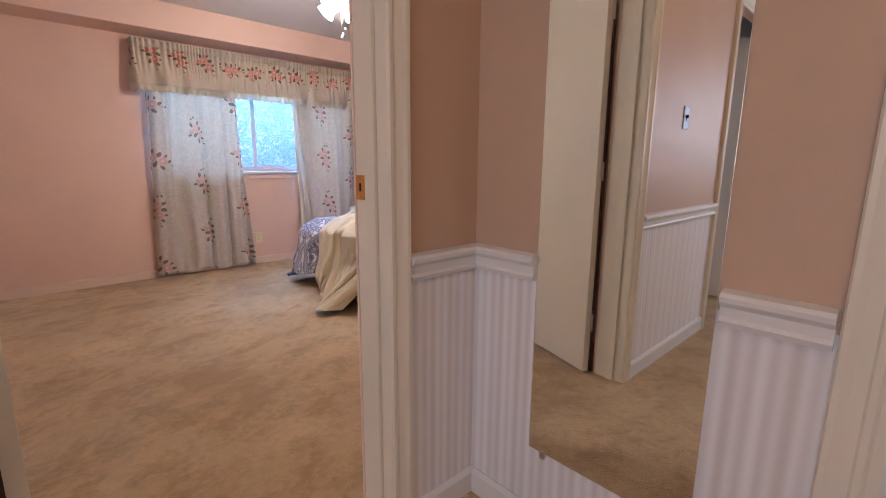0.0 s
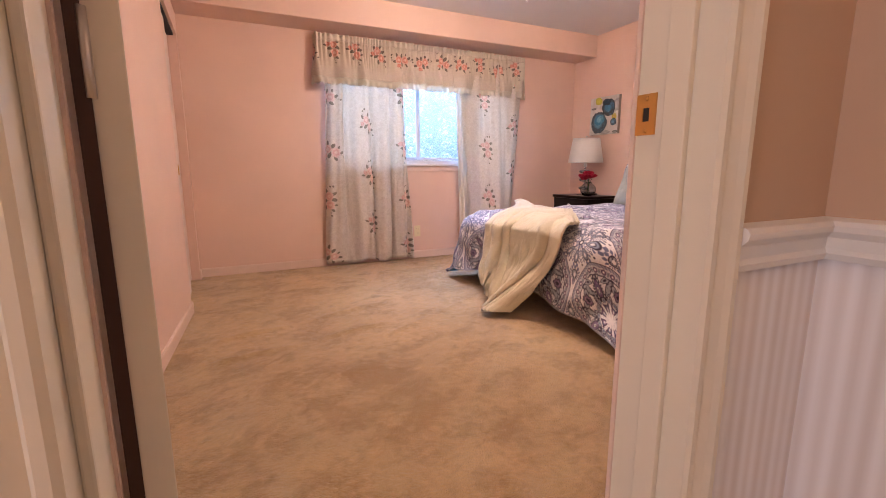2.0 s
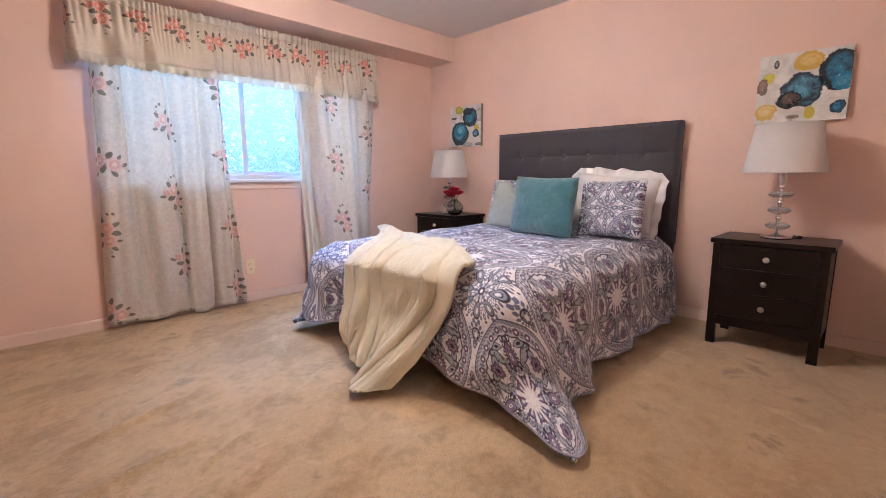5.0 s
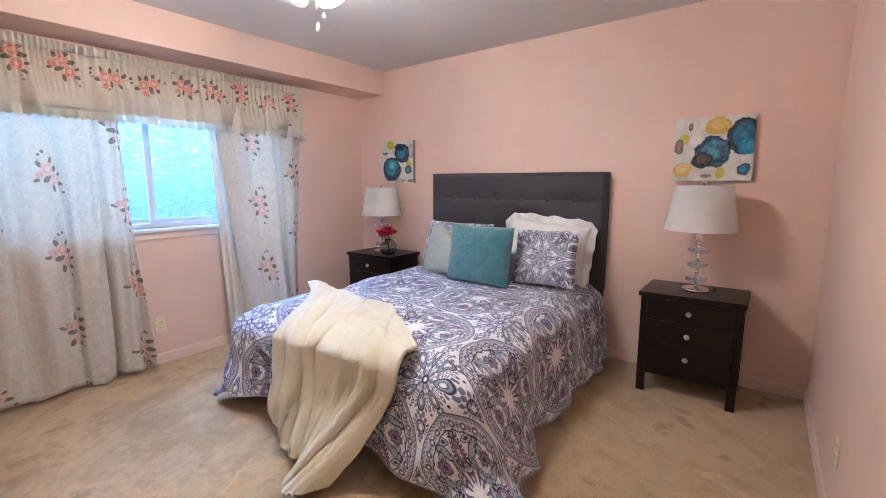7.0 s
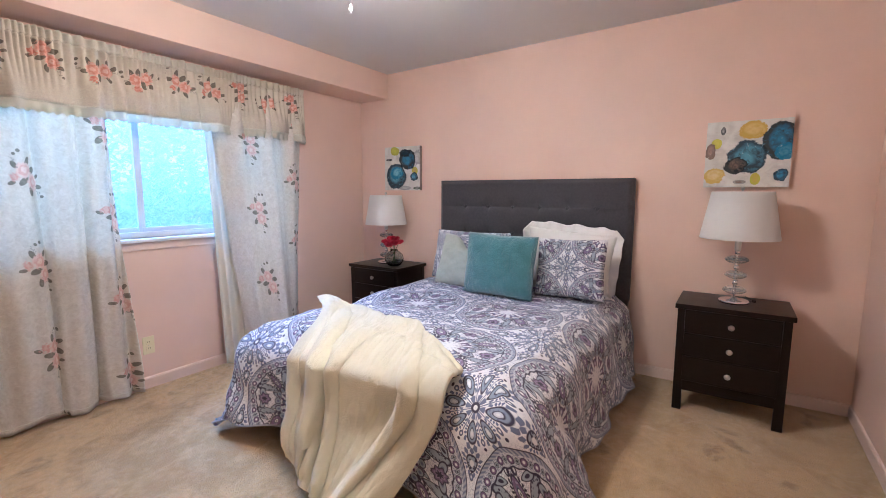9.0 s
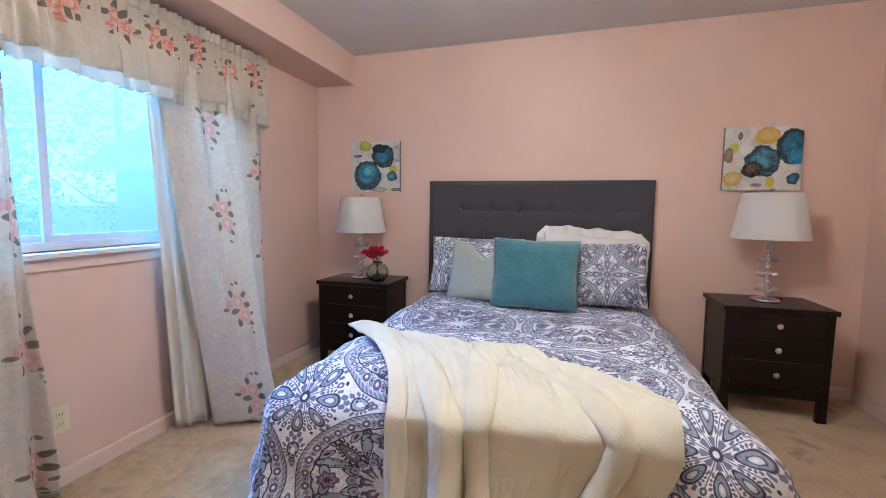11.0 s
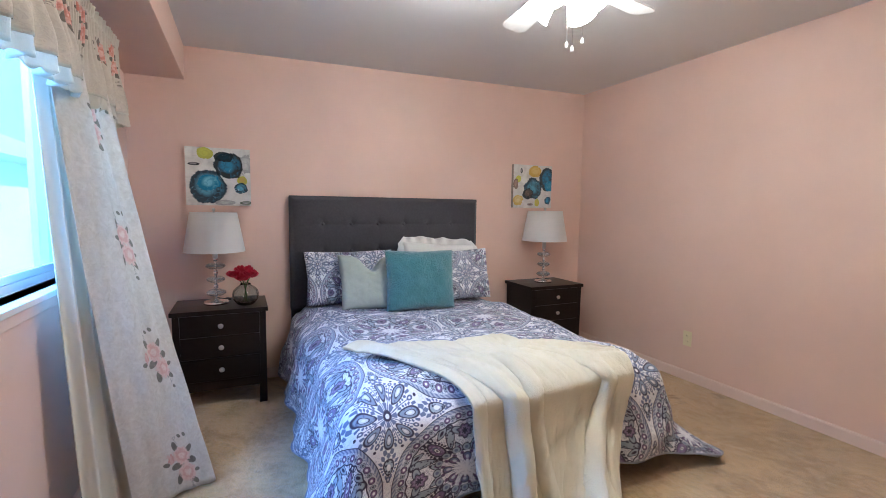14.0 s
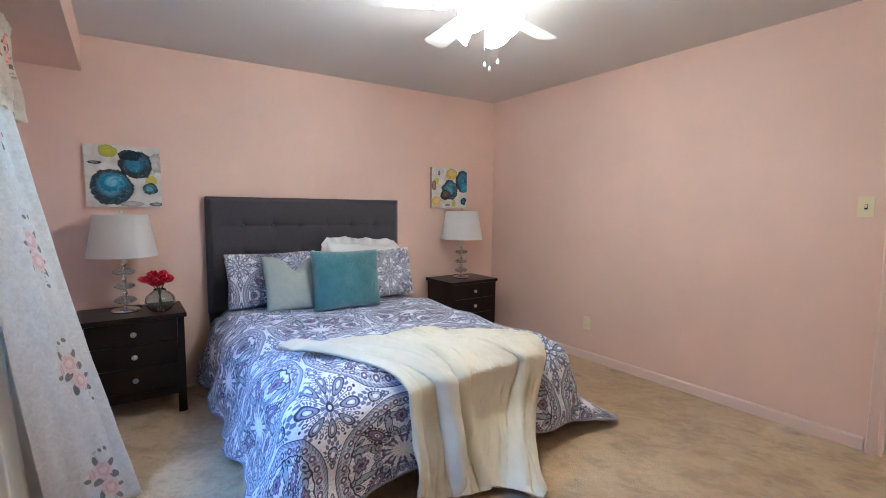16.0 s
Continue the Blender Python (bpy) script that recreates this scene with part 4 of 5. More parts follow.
part("apron", box(WX0 - 0.02, WX1 + 0.02, YN - 0.014, YN, WZ0 - 0.075, WZ0 - 0.022, 0.003), pink_trim, win)
part("reveal", boxes((WX0 - 0.001, WX0 + 0.006, YN + 0.001, YN + 0.06, WZ0, WZ1), (WX1 - 0.006, WX1 + 0.001, YN + 0.001, YN + 0.06, WZ0, WZ1), (WX0 + 0.006, WX1 - 0.006, YN + 0.001, YN + 0.06, WZ1 - 0.006, WZ1)), white_trim, win)

# ---- curtains ----


def fold(f, sharp=1.6):
    """A hanging fold: narrow ridges and broad hollows, -1 to 1."""
    return 2.0 * (0.5 + 0.5 * math.sin(2 * math.pi * f)) ** sharp - 1.0


def left_curtain():
    def place(s, t):
        z = lerp(2.05, 0.022, t)
        x = lerp(lerp(1.045, 1.80, s), lerp(1.00, 1.90, s), t ** 1.3)
        f = s * 4.3 + 0.22 * math.sin(1.7 * t + 6 * s) + 0.10 * t
        y = 3.710 + lerp(0.020, 0.034, t) * fold(f) + lerp(0.012, 0.007, t) * fold(2.7 * f + 0.4 * t, 1.2)
        y += 0.006 * noise.noise((s * 9, t * 5, 3.0)) + 0.003 * noise.noise((s * 30, t * 12, 1.0))
        if t > 0.93:
            k = (t - 0.93) / 0.07
            y -= 0.03 * k * math.sin(23 * s + 1)
            z += 0.014 * k * (1 + math.sin(17 * s)) - 0.006 * k
        return (x + 0.014 * math.cos(2 * math.pi * f), y, z)

    t = thing("curtain", "pale linen curtain printed with pink roses hanging to the carpet", "curtain", (1.45, 3.71, 0), "floral curtains")
    thicken(part("panel", sheet(170, 80, place, lambda s, q: (s * 1.12, (1 - q) * 2.06)), curtain_print, t), 0.002)
    part("hem", tube([place(i / 90, 0.985) for i in range(91)], 0.004, 6), lining_cloth, t, "stitched hem of the curtain")


def right_curtain():
    top = [Vector(p) for p in ((2.40, 3.715, 0), (2.80, 3.705, 0), (3.20, 3.715, 0))]
    foot = [Vector(p) for p in ((2.53, 3.545, 0), (2.70, 3.25, 0), (2.97, 3.56, 0))]

    def place(s, t):
        z = lerp(2.05, 0.02, t)
        k = t ** 1.1
        q = min(s * 2, 1.999)
        i, g = int(q), q - int(q)
        # the outer edge at the hem is a soft bend, not a crease
        p = top[i].lerp(top[i + 1], g).lerp(foot[i].lerp(foot[i + 1], g), k)
        bend = math.exp(-((s - 0.5) / 0.06) ** 2)
        p.y += 0.022 * k * bend
        out = Vector((0, -1, 0)).lerp(Vector((-0.85, -0.53, 0)) if s < 0.5 else Vector((0.75, -0.66, 0)), k * (1 - bend)).normalized()
        f = s * 3.0 + 0.15 * t + 0.55
        p += out * (lerp(0.022, 0.009, k) * fold(f) + 0.007 * (1 - 0.5 * k) * fold(2.3 * f + 0.3 * t, 1.2))
        p += out * (0.006 * noise.noise((s * 7, t * 4, 5.0)) + 0.002 * noise.noise((s * 26, t * 11, 8.0)))
        return (p.x, p.y, z + 0.012 * t * math.sin(9 * s))

    t = thing("curtain", "pale linen curtain printed with pink roses, pulled out at its hem", "curtain", (2.7, 3.5, 0), "floral curtains")
    thicken(part("panel", sheet(130, 80, place, lambda s, q: (s * 0.84 + 0.77, (1 - q) * 2.06)), curtain_print, t), 0.002)

    def back(s, q):
        f = s * 2.6
        return (lerp(2.385, 2.58, s) + 0.04 * q + 0.012 * math.sin(2 * math.pi * f), 3.745 + 0.016 * fold(f + 0.1) - lerp(0.0, 0.07 + 0.09 * s, q), lerp(2.06, 0.03, q))
    thicken(part("lining", sheet(60, 40, back), lining_cloth, t, "plain off-white curtain lining"), 0.0015)


left_curtain()
right_curtain()


def valance():
    X0, X1, YF = 0.985, 3.185, 3.665
    length = 2 * 0.11 + (X1 - X0)

    def run(d):
        if d < 0.11:
            return X0, lerp(3.775, YF, d / 0.11), Vector((-1, 0))
        if d > length - 0.11:
            return X1, lerp(YF, 3.775, (d - length + 0.11) / 0.11), Vector((1, 0))
        return X0 + d - 0.11, YF, Vector((0, -1))

    def at(d, out, z):
        x, y, n = run(d)
        return (x + n.x * out, y + n.y * out, z)

    def pleat(d, t):
        f = d * 5.6 + 0.45 * math.sin(5.3 * d) + 0.2 * math.sin(13 * d)
        g = d * 29 + 1.1 * math.sin(11 * d)
        wide = math.sin(2 * math.pi * f) * 0.5 + 0.5
        return lerp(0.012 * math.sin(2 * math.pi * g), 0.050 * wide ** 1.5 + 0.012 * math.sin(2 * math.pi * (1.9 * f + 0.3)), smooth(0.15, 0.9, t))

    t = thing("valance", "gathered cream valance with printed roses and lace hem", "valance", (2.1, YF, 1.69))
    thicken(part("skirt", sheet(520, 20, lambda s, q: at(s * length, pleat(s * length, q), lerp(2.058, 1.735, q)), lambda s, q: (s * length * 1.25, lerp(0.42, 0.065, q))), valance_print, t), 0.002)
    thicken(part("header", sheet(520, 6, lambda s, q: at(s * length, 0.010 * math.sin(2 * math.pi * (s * length * 29 + 1.1 * math.sin(11 * s * length))) * (1.4 - q) + 0.004, lerp(2.108, 2.055, q) + 0.004 * (1 - q) * math.sin(171 * s)), lambda s, q: (s * 2, 0.5)), lace, t, "gathered cream header"), 0.002)
    thicken(part("ruffle", sheet(640, 6, lambda s, q: at(s * length, pleat(s * length, 1.0) - 0.003 + 0.010 * q * math.sin(2 * math.pi * s * length * 17), lerp(1.745, 1.685, q) + (0.006 * math.sin(2 * math.pi * s * length * 24) if q > 0.99 else 0)), lambda s, q: (s * length, 0.03)), lace, t, "lace-edged ruffle"), 0.0015)
    # unseen board, added to keep window light off the beam's underside
    part("light_block", box(X0 + 0.012, X1 - 0.012, YF + 0.034, YN - 0.001, 2.072, 2.088, 0.002), white_trim, t)
    part("rod", tube([(X0 + 0.01, YF + 0.02, 2.062), (X1 - 0.01, YF + 0.02, 2.062)], 0.008), white_plastic, t)


valance()

# ---- bed ----
BX0, BX1, BY0, BY1, BTOP = 2.02, 3.88, 1.26, 2.75, 0.575
bed = thing("bed", "queen bed with a tufted charcoal upholstered headboard", "bed", (2.95, 2.0, 0))


def headboard():
    y0, y1, z0, z1 = 1.222, 2.795, 0.52, 1.385
    cols = [y0 + 0.245 + 0.2166 * j for j in range(6)]
    rows = [1.172 - 0.208 * i for i in range(3)]

    def place(s, t):
        y, z = lerp(y0, y1, s), lerp(z0, z1, t)
        e = min(min(s, 1 - s) * (y1 - y0), min(t, 1 - t) * (z1 - z0))
        d = 0.030 * smooth(0, 0.035, e)
        # tufting: a shallow seam along each row, a deep dimple at each button, soft pulls between them
        fz = min(abs(z - r) for r in rows)
        fy = min(abs(y - c) for c in cols)
        seam = smooth(0.0, 0.20, e)
        d -= seam * (0.010 * math.exp(-fz / 0.012) + 0.006 * math.exp(-(fz / 0.05) ** 2))
        d -= 0.024 * math.exp(-math.hypot(fy, fz) / 0.020)
        d -= 0.007 * seam * math.exp(-fy / 0.016) * math.exp(-(fz / 0.055) ** 2)
        return (3.932 - d, y, z)

    cushion = part("headboard_panel", sheet(220, 130, place), charcoal_linen, bed, "charcoal linen headboard with button tufting")
    part("headboard_back", box(3.928, 3.985, y0, y1, z0, z1, 0.012), charcoal_linen, bed)
    part("headboard_base", box(3.935, 3.98, y0 + 0.006, y1 - 0.006, 0.12, z0, 0.008), charcoal_linen, bed)
    for c in cols:
        for r in rows:
            part("button", lathe([(0.011, 0.0), (0.010, 0.003), (0.006, 0.006), (0, 0.007)], 10, (3.929, c, r), (-1, 0, 0)), charcoal_linen, cushion)
    for y in (y0 + 0.05, y1 - 0.05):
        part("headboard_leg", box(3.945, 3.98, y - 0.025, y + 0.025, 0.0, 0.13, 0.003), dark_wood, bed)


headboard()
part("tag", box(3.944, 3.966, 1.2190, 1.2215, 0.40, 0.47), white_cotton, bed, "small white fabric tag")
part("box_spring", box(BX0 + 0.05, BX1, BY0 + 0.05, BY1 - 0.05, 0.20, 0.36, 0.02), mattress_cloth, bed)
part("mattress", box(BX0 + 0.03, BX1, BY0 + 0.03, BY1 - 0.03, 0.36, 0.55, 0.04), mattress_cloth, bed)
part("frame", boxes((BX0 + 0.10, BX1 + 0.06, BY0 + 0.06, BY0 + 0.10, 0.16, 0.20), (BX0 + 0.10, BX1 + 0.06, BY1 - 0.10, BY1 - 0.06, 0.16, 0.20), (BX0 + 0.10, BX0 + 0.14, BY0 + 0.10, BY1 - 0.10, 0.16, 0.20)), slot_black, bed, "black steel bed frame")
for x in (BX0 + 0.22, BX1 - 0.2):
    for y in (BY0 + 0.1, BY1 - 0.1):
        part("leg", lathe([(0, 0), (0.022, 0), (0.022, 0.03), (0.014, 0.035), (0.014, 0.165), (0, 0.165)], 14, (x, y, 0)), slot_black, bed)


def comforter():
    over_f, over_s = 0.50, 0.52
    lu, lv = (BY1 - BY0) + 2 * over_s, (BX1 - BX0) + over_f

    # where the cloth's hem lies: foot corner, side corner and trailing tip, at the south and at the north side
    corner = {True: (Vector((1.915, 1.20, 0.085)), Vector((2.20, 1.03, 0.034)), Vector((1.82, 0.73, 0.028))),
              False: (Vector((1.90, 2.79, 0.10)), Vector((2.12, 2.885, 0.050)), Vector((1.865, 2.89, 0.034)))}

    def place(s, t):
        cy, cx = BY0 - over_s + s * lu, BX0 - over_f + t * lv
        a, south = max(0.0, BX0 - cx), cy < (BY0 + BY1) / 2
        b = max(0.0, BY0 - cy) if south else max(0.0, cy - BY1)
        x, y, sy = max(cx, BX0), min(max(cy, BY0), BY1), -1 if south else 1
        puff = 0.010 * math.sin(5.1 * cx + 3.7 * cy) + 0.008 * math.sin(11 * cx - 7 * cy) + 0.012 * noise.noise((cx * 4, cy * 4, 1.0)) + 0.006 * noise.noise((cx * 11, cy * 11, 4.0))
        rim = min(cx - BX0, cy - BY0, BY1 - cy)
        if a == 0 and b == 0:
            return (x, y, BTOP + puff + 0.012 - 0.052 * (1 - smooth(0, 0.10, rim)) ** 2)
        top = Vector((x, y, BTOP - 0.04))
        f, g = a / over_f, b / over_s
        pf, ps, tip = corner[south]
        # the sewn corner is rounded
        f, g = f * (1 - 0.13 * (f * g) ** 3), g * (1 - 0.13 * (f * g) ** 3)
        if b == 0:
            hem = Vector((1.955, cy, 0.125))
            for side, edge in ((True, BY0), (False, BY1)):
                w = 1 - smooth(0, 0.42, abs(cy - edge))
                hem += w * (corner[side][0] - Vector((1.955, edge, 0.125)))
            p = top.lerp(hem, f)
        elif a == 0:
            low = 0.036 if south else 0.06
            hem = Vector((cx, y + sy * 0.115, low))
            hem += (1 - smooth(BX0, BX0 + 0.65, cx)) * (ps - Vector((BX0, y + sy * 0.115, low)))
            p = top.lerp(hem, g)
        else:
            p = top * (1 - f) * (1 - g) + pf * f * (1 - g) + ps * (1 - f) * g + tip * f * g
        k = f + g - f * g
        n = Vector((-f, sy * g, 0)).normalized()
        belly = 0.055 * (1 - math.exp(-k * 13)) * (1 - 0.75 * k)
        along = cx * 1.0 - sy * cy
        wave = k * (0.019 * math.sin(along * 10.5 + 0.6) + 0.011 * math.sin(along * 23 + 2)) * (1 - 0.7 * f * g)
        p += n * (belly + wave + puff * 0.7)
        lift = 0.022 * k * (math.sin(along * 7.5 + 1.5) * 0.5 + 0.5) * (1 - min(1, 1.4 * f * g))
        return (p.x, p.y, max(p.z + lift + puff * 0.4, 0.026))

    c = mesh_ob("comforter", sheet(170, 150, place, lambda s, t: (BY0 - over_s + s * lu, BX0 - over_f + t * lv)), (comforter_print, comforter_lining))
    tagged(c, "white comforter with blue-grey and plum medallions over the bed", "comforter")
    bm = bmesh.new()
    bm.from_mesh(c.data)
    bmesh.ops.recalc_face_normals(bm, faces=bm.faces)
    if sum(f.normal.z for f in bm.faces) < 0:
        bmesh.ops.reverse_faces(bm, faces=bm.faces)
    bm.to_mesh(c.data)
    bm.free()
    thicken(c, 0.022, -1.0, 1)
    rim = [place(0, 1 - i / 60) for i in range(61)] + [place(i / 80, 0) for i in range(1, 81)] + [place(1, i / 60) for i in range(1, 61)]
    part("piping", tube([(x, y, z + 0.002) for x, y, z in rim], 0.004, 6), piping_cloth, c)


comforter()


def throw():
    edge_x, top_z = BX0 - 0.055, BTOP + 0.022

    # rolled folds: place across at the bed's edge, half width, height, drift to the hem, place across at the top rim
    folds = ((0.02, 0.05, 0.014, 0.00, 0.02), (0.225, 0.060, 0.052, 0.10, 0.02), (0.335, 0.042, 0.036, 0.16, 0.50), (0.57, 0.24, 0.012, 0.02, 0.62),
             (0.815, 0.045, 0.042, -0.10, 0.62), (0.95, 0.09, 0.014, -0.01, 0.95))
    rim = [Vector(p) for p in ((2.45, 2.71, 0), (2.52, 2.40, 0), (2.43, 2.16, 0), (2.42, 1.95, 0), (2.28, 1.76, 0), (2.05, 1.455, 0))]

    def pleats(s, f, up=0.0):
        h = 0.0
        for c, w, top, drift, rim_c in folds:
            mid = lerp(c, rim_c, up) + drift * f + 0.010 * math.sin(5 * f + 9 * c)
            wide = w * (1 + 0.7 * up)
            h += top * (1 - 0.45 * up) * math.sqrt(max(0.0, 1 - ((s - mid) / wide) ** 2))
        return h

    def place(s, t):
        # s runs from the corner near the window to the other side, t from the top of the bed to the hem
        q = min(s * 5, 4.999)
        start = rim[int(q)].lerp(rim[int(q) + 1], q - int(q))
        fold = Vector((edge_x, lerp(2.31, 1.46, s), 0))
        tip = math.exp(-((s - 0.84) / 0.17) ** 2)
        tip2 = math.exp(-((s - 0.45) / 0.2) ** 2)
        hem = Vector((1.905 - 0.285 * tip - 0.08 * tip2, lerp(2.29, 1.70, s), 0.035 + 0.03 * (1 - smooth(0.0, 0.15, s))))
        crumple = 0.026 * noise.noise((s * 4 + t, t * 3, 2.0)) + 0.010 * noise.noise((s * 13, t * 7, 5.0)) + 0.0015 * noise.noise((s * 40, t * 26, 7.0))
        crumple += lerp(0.012 * noise.noise((s * 9 + t * 6, t * 13 - s * 5, 3.0)), 0.010 * noise.noise((s * 22, t * 3.5, 3.0)), smooth(0.26, 0.44, t)) + 0.004 * noise.noise((s * 50, t * 9, 1.0))
        kt = 0.34
        if t < kt:
            f = t / kt
            turn = max(0.0, (f - 0.6) / 0.4) * math.pi / 2
            p = start.lerp(fold, f if f < 0.6 else 0.6 + 0.4 * math.sin(turn))
            if s < 0.25:
                # the near edge sags across the corner of the bed before it turns down
                p.x += 0.10 * math.sin(math.pi * f) * (1 - s / 0.25)
            lift = 0.018 * math.exp(-(f / 0.10) ** 2) + 0.030 * math.exp(-((s - 0.05) / 0.06) ** 2) * (1 - f)
            sag = -0.085 * (1 - math.cos(turn))
            roll = smooth(0.62, 1.0, f)
            h = pleats(s, 0.0, 1 - f)
            return (p.x - (0.028 + 1.1 * h) * roll, p.y, top_z + 0.006 + lerp(0.5, 0.15, roll) * h + lift + abs(crumple) + sag)
        g = (t - kt) / (1 - kt)
        z = lerp(top_z - 0.079, hem.z, g ** 0.9) + (0.15 * pleats(s, g) + abs(crumple)) * (1 - smooth(0.0, 0.12, g))
        p = fold.lerp(hem, g ** 2.2 if s > 0.3 else g)
        p.y = lerp(fold.y, hem.y, g ** 1.1)
        p.x -= 0.028 + pleats(s, g) * (1.1 + 0.5 * g) * (1 - 0.6 * smooth(0.8, 1, g)) + crumple * smooth(0.0, 0.2, g)
        return (p.x, p.y, max(z + 0.35 * pleats(s, 1.0) * smooth(0.85, 1, g), 0.030 + abs(crumple)))

    b = mesh_ob("throw_blanket", sheet(300, 170, place), cream_fleece)
    tagged(b, "cream fleece throw draped over the foot of the bed", "blanket")
    thicken(b, 0.016, 0.0)


throw()


def pillow(name, label, w, h, d, material, at, lean, turn, uv0=(0.0, 0.0), ruffle=0.0, dent=0.0, roll=0.0, group=""):
    """A stuffed cushion, its face towards -x before turning."""
    nu, nv = 40, 36
    bm = bmesh.new()
    lay = bm.loops.layers.uv.new("UVMap")
    for side in (-1, 1):
        vs = []
        for i in range(nu + 1):
            row = []
            for j in range(nv + 1):
                a, b = i / nu * 2 - 1, j / nv * 2 - 1
                thick = ((1 - abs(a) ** 2.6) * (1 - abs(b) ** 2.6)) ** 0.42
                pin = 1 - 0.055 * ((1 - abs(a)) * (abs(b) ** 2)) - 0.0
                pin2 = 1 - 0.055 * ((1 - abs(b)) * (abs(a) ** 2))
                lump = 0.010 * noise.noise((a * 2.2 + side, b * 2.2, w * 9)) + 0.004 * noise.noise((a * 6, b * 6 + side, h * 9))
                y, z = a * w / 2 * pin2, b * h / 2 * pin
                z -= dent * math.exp(-(a / 0.33) ** 2) * smooth(0.1, 1.0, b)
                row.append(bm.verts.new((side * (thick * d / 2 + (lump * thick)), y, z)))
            vs.append(row)
        for i in range(nu):
            for j in range(nv):
                q = (vs[i][j], vs[i + 1][j], vs[i + 1][j + 1], vs[i][j + 1])
                f = bm.faces.new(q if side > 0 else q[::-1])
                f.smooth = True
                for lp in f.loops:
                    lp[lay].uv = (lp.vert.co.y + uv0[0], lp.vert.co.z + uv0[1])
    bmesh.ops.remove_doubles(bm, verts=bm.verts, dist=0.0006)
    m = pose(*at, 0, lean, turn) @ pose(0, 0, 0, roll, 0, 0)
    if not ruffle:
        bm.transform(m)
        return tagged(mesh_ob(name, bm, material), label, "pillow", group)
    t = thing(name, label, "pillow", at, group)
    bm.transform(m)
    part("cushion", bm, material, t)
    n = 220
    per = 2 * (w + h)

    def edge(s, q):
        d0 = (s * per) % per
        if d0 < w:
            y, z, n0 = -w / 2 + d0, -h / 2, (0, -1)
        elif d0 < w + h:
            y, z, n0 = w / 2, -h / 2 + d0 - w, (1, 0)
        elif d0 < 2 * w + h:
            y, z, n0 = w / 2 - (d0 - w - h), h / 2, (0, 1)
        else:
            y, z, n0 = -w / 2, h / 2 - (d0 - 2 * w - h), (-1, 0)
        c = Vector((y, z)).normalized() * 0.25 + Vector(n0)
        c.normalize()
        k = q * (ruffle + 0.018) + 0.002
        wob = 0.014 * q * math.sin(2 * math.pi * s * per * 9 + 2.2 * math.sin(11 * s))
        return tuple(m @ Vector((wob, y * 0.935 + c.x * k, z * 0.915 + c.y * k + 0.007 * q * math.sin(2 * math.pi * s * per * 5.5 + 3 * math.sin(7 * s)))))
    thicken(part("ruffle", sheet(n, 5, edge), material, t, "gathered ruffle edge"), 0.002)
    return t


pillow("pillow_sham", "blue-grey medallion print pillow against the headboard", 0.66, 0.40, 0.17, sham_print, (3.72, 2.385, 0.785), 16, 0, (0.0, 0.0), group="pillows on the bed")
pillow("pillow_sham", "white cotton pillow with a ruffled edge", 0.64, 0.40, 0.16, white_cotton, (3.80, 1.63, 0.815), 12, 0, ruffle=0.045, roll=4, group="pillows on the bed")
pillow("cushion", "square cushion with a blue-grey medallion print", 0.47, 0.40, 0.15, cushion_print, (3.58, 1.535, 0.782), 12, -3, roll=-2, group="pillows on the bed")
pillow("cushion", "pale sage linen cushion with a pinched top", 0.45, 0.40, 0.14, sage_linen, (3.51, 2.29, 0.775), 24, 6, dent=0.10, roll=3, group="pillows on the bed")
pillow("cushion", "teal plush faux-fur cushion", 0.52, 0.43, 0.17, teal_plush, (3.385, 1.96, 0.79), 10, 0, roll=1, group="pillows on the bed")

# ---- nightstands ----


def nightstand():
    W, D, H = 0.535, 0.40, 0.645
    t = thing("nightstand", "espresso-stained nightstand with three drawers and silver knobs", "nightstand", group="nightstands beside the bed")
    part("top", box(-0.010, D + 0.012, -W / 2 - 0.014, W / 2 + 0.014, H - 0.028, H, 0.004), dark_wood, t)
    for sy in (-1, 1):
        y0, y1 = sorted((sy * W / 2, sy * (W / 2 - 0.018)))
        part("side_panel", box(0.035, D - 0.035, y0 + 0.004, y1 - 0.004, 0.125, H - 0.03), dark_wood, t)
        for x0 in (0.004, D - 0.042):
            bm = bmesh.new()
            vs = add_box(bm, x0, x0 + 0.038, *sorted((sy * W / 2, sy * (W / 2 - 0.036))), 0.0, H - 0.03)
            for v in vs:
                if v.co.z < 0.01:
                    v.co.x += 0.008 if v.co.x < x0 + 0.01 and x0 < 0.1 else (-0.008 if x0 > 0.1 and v.co.x > x0 + 0.03 else 0)
                    v.co.y -= sy * 0.012 if abs(v.co.y) < W / 2 - 0.02 else 0
            # the inner side tapers below the case
            part("leg", bm, dark_wood, t)
    part("back_panel", box(D - 0.02, D - 0.008, -W / 2 + 0.036, W / 2 - 0.036, 0.125, H - 0.03), dark_wood, t)
    part("bottom_rail", box(0.012, 0.034, -W / 2 + 0.036, W / 2 - 0.036, 0.125, 0.185), dark_wood, t)
    z = 0.190
    for dh in (0.148, 0.140, 0.138):
        dr = part("drawer", box(0.002, 0.030, -W / 2 + 0.040, W / 2 - 0.040, z, z + dh - 0.003, 0.0012), dark_wood, t)
        part("knob", lathe([(0.006, 0.0), (0.006, 0.010), (0.014, 0.014), (0.0165, 0.020), (0.014, 0.026), (0.006, 0.029), (0, 0.0295)], 20, (0.002, 0, z + dh / 2 - 0.003), (-1, 0, 0)), nickel, dr, "round silver knob")
        z += dh
    return t


ns = nightstand()
ns.matrix_basis = pose(3.545, 0.612, 0)
copy_thing(ns, pose(3.545, 3.255, 0))

# ---- table lamps ----


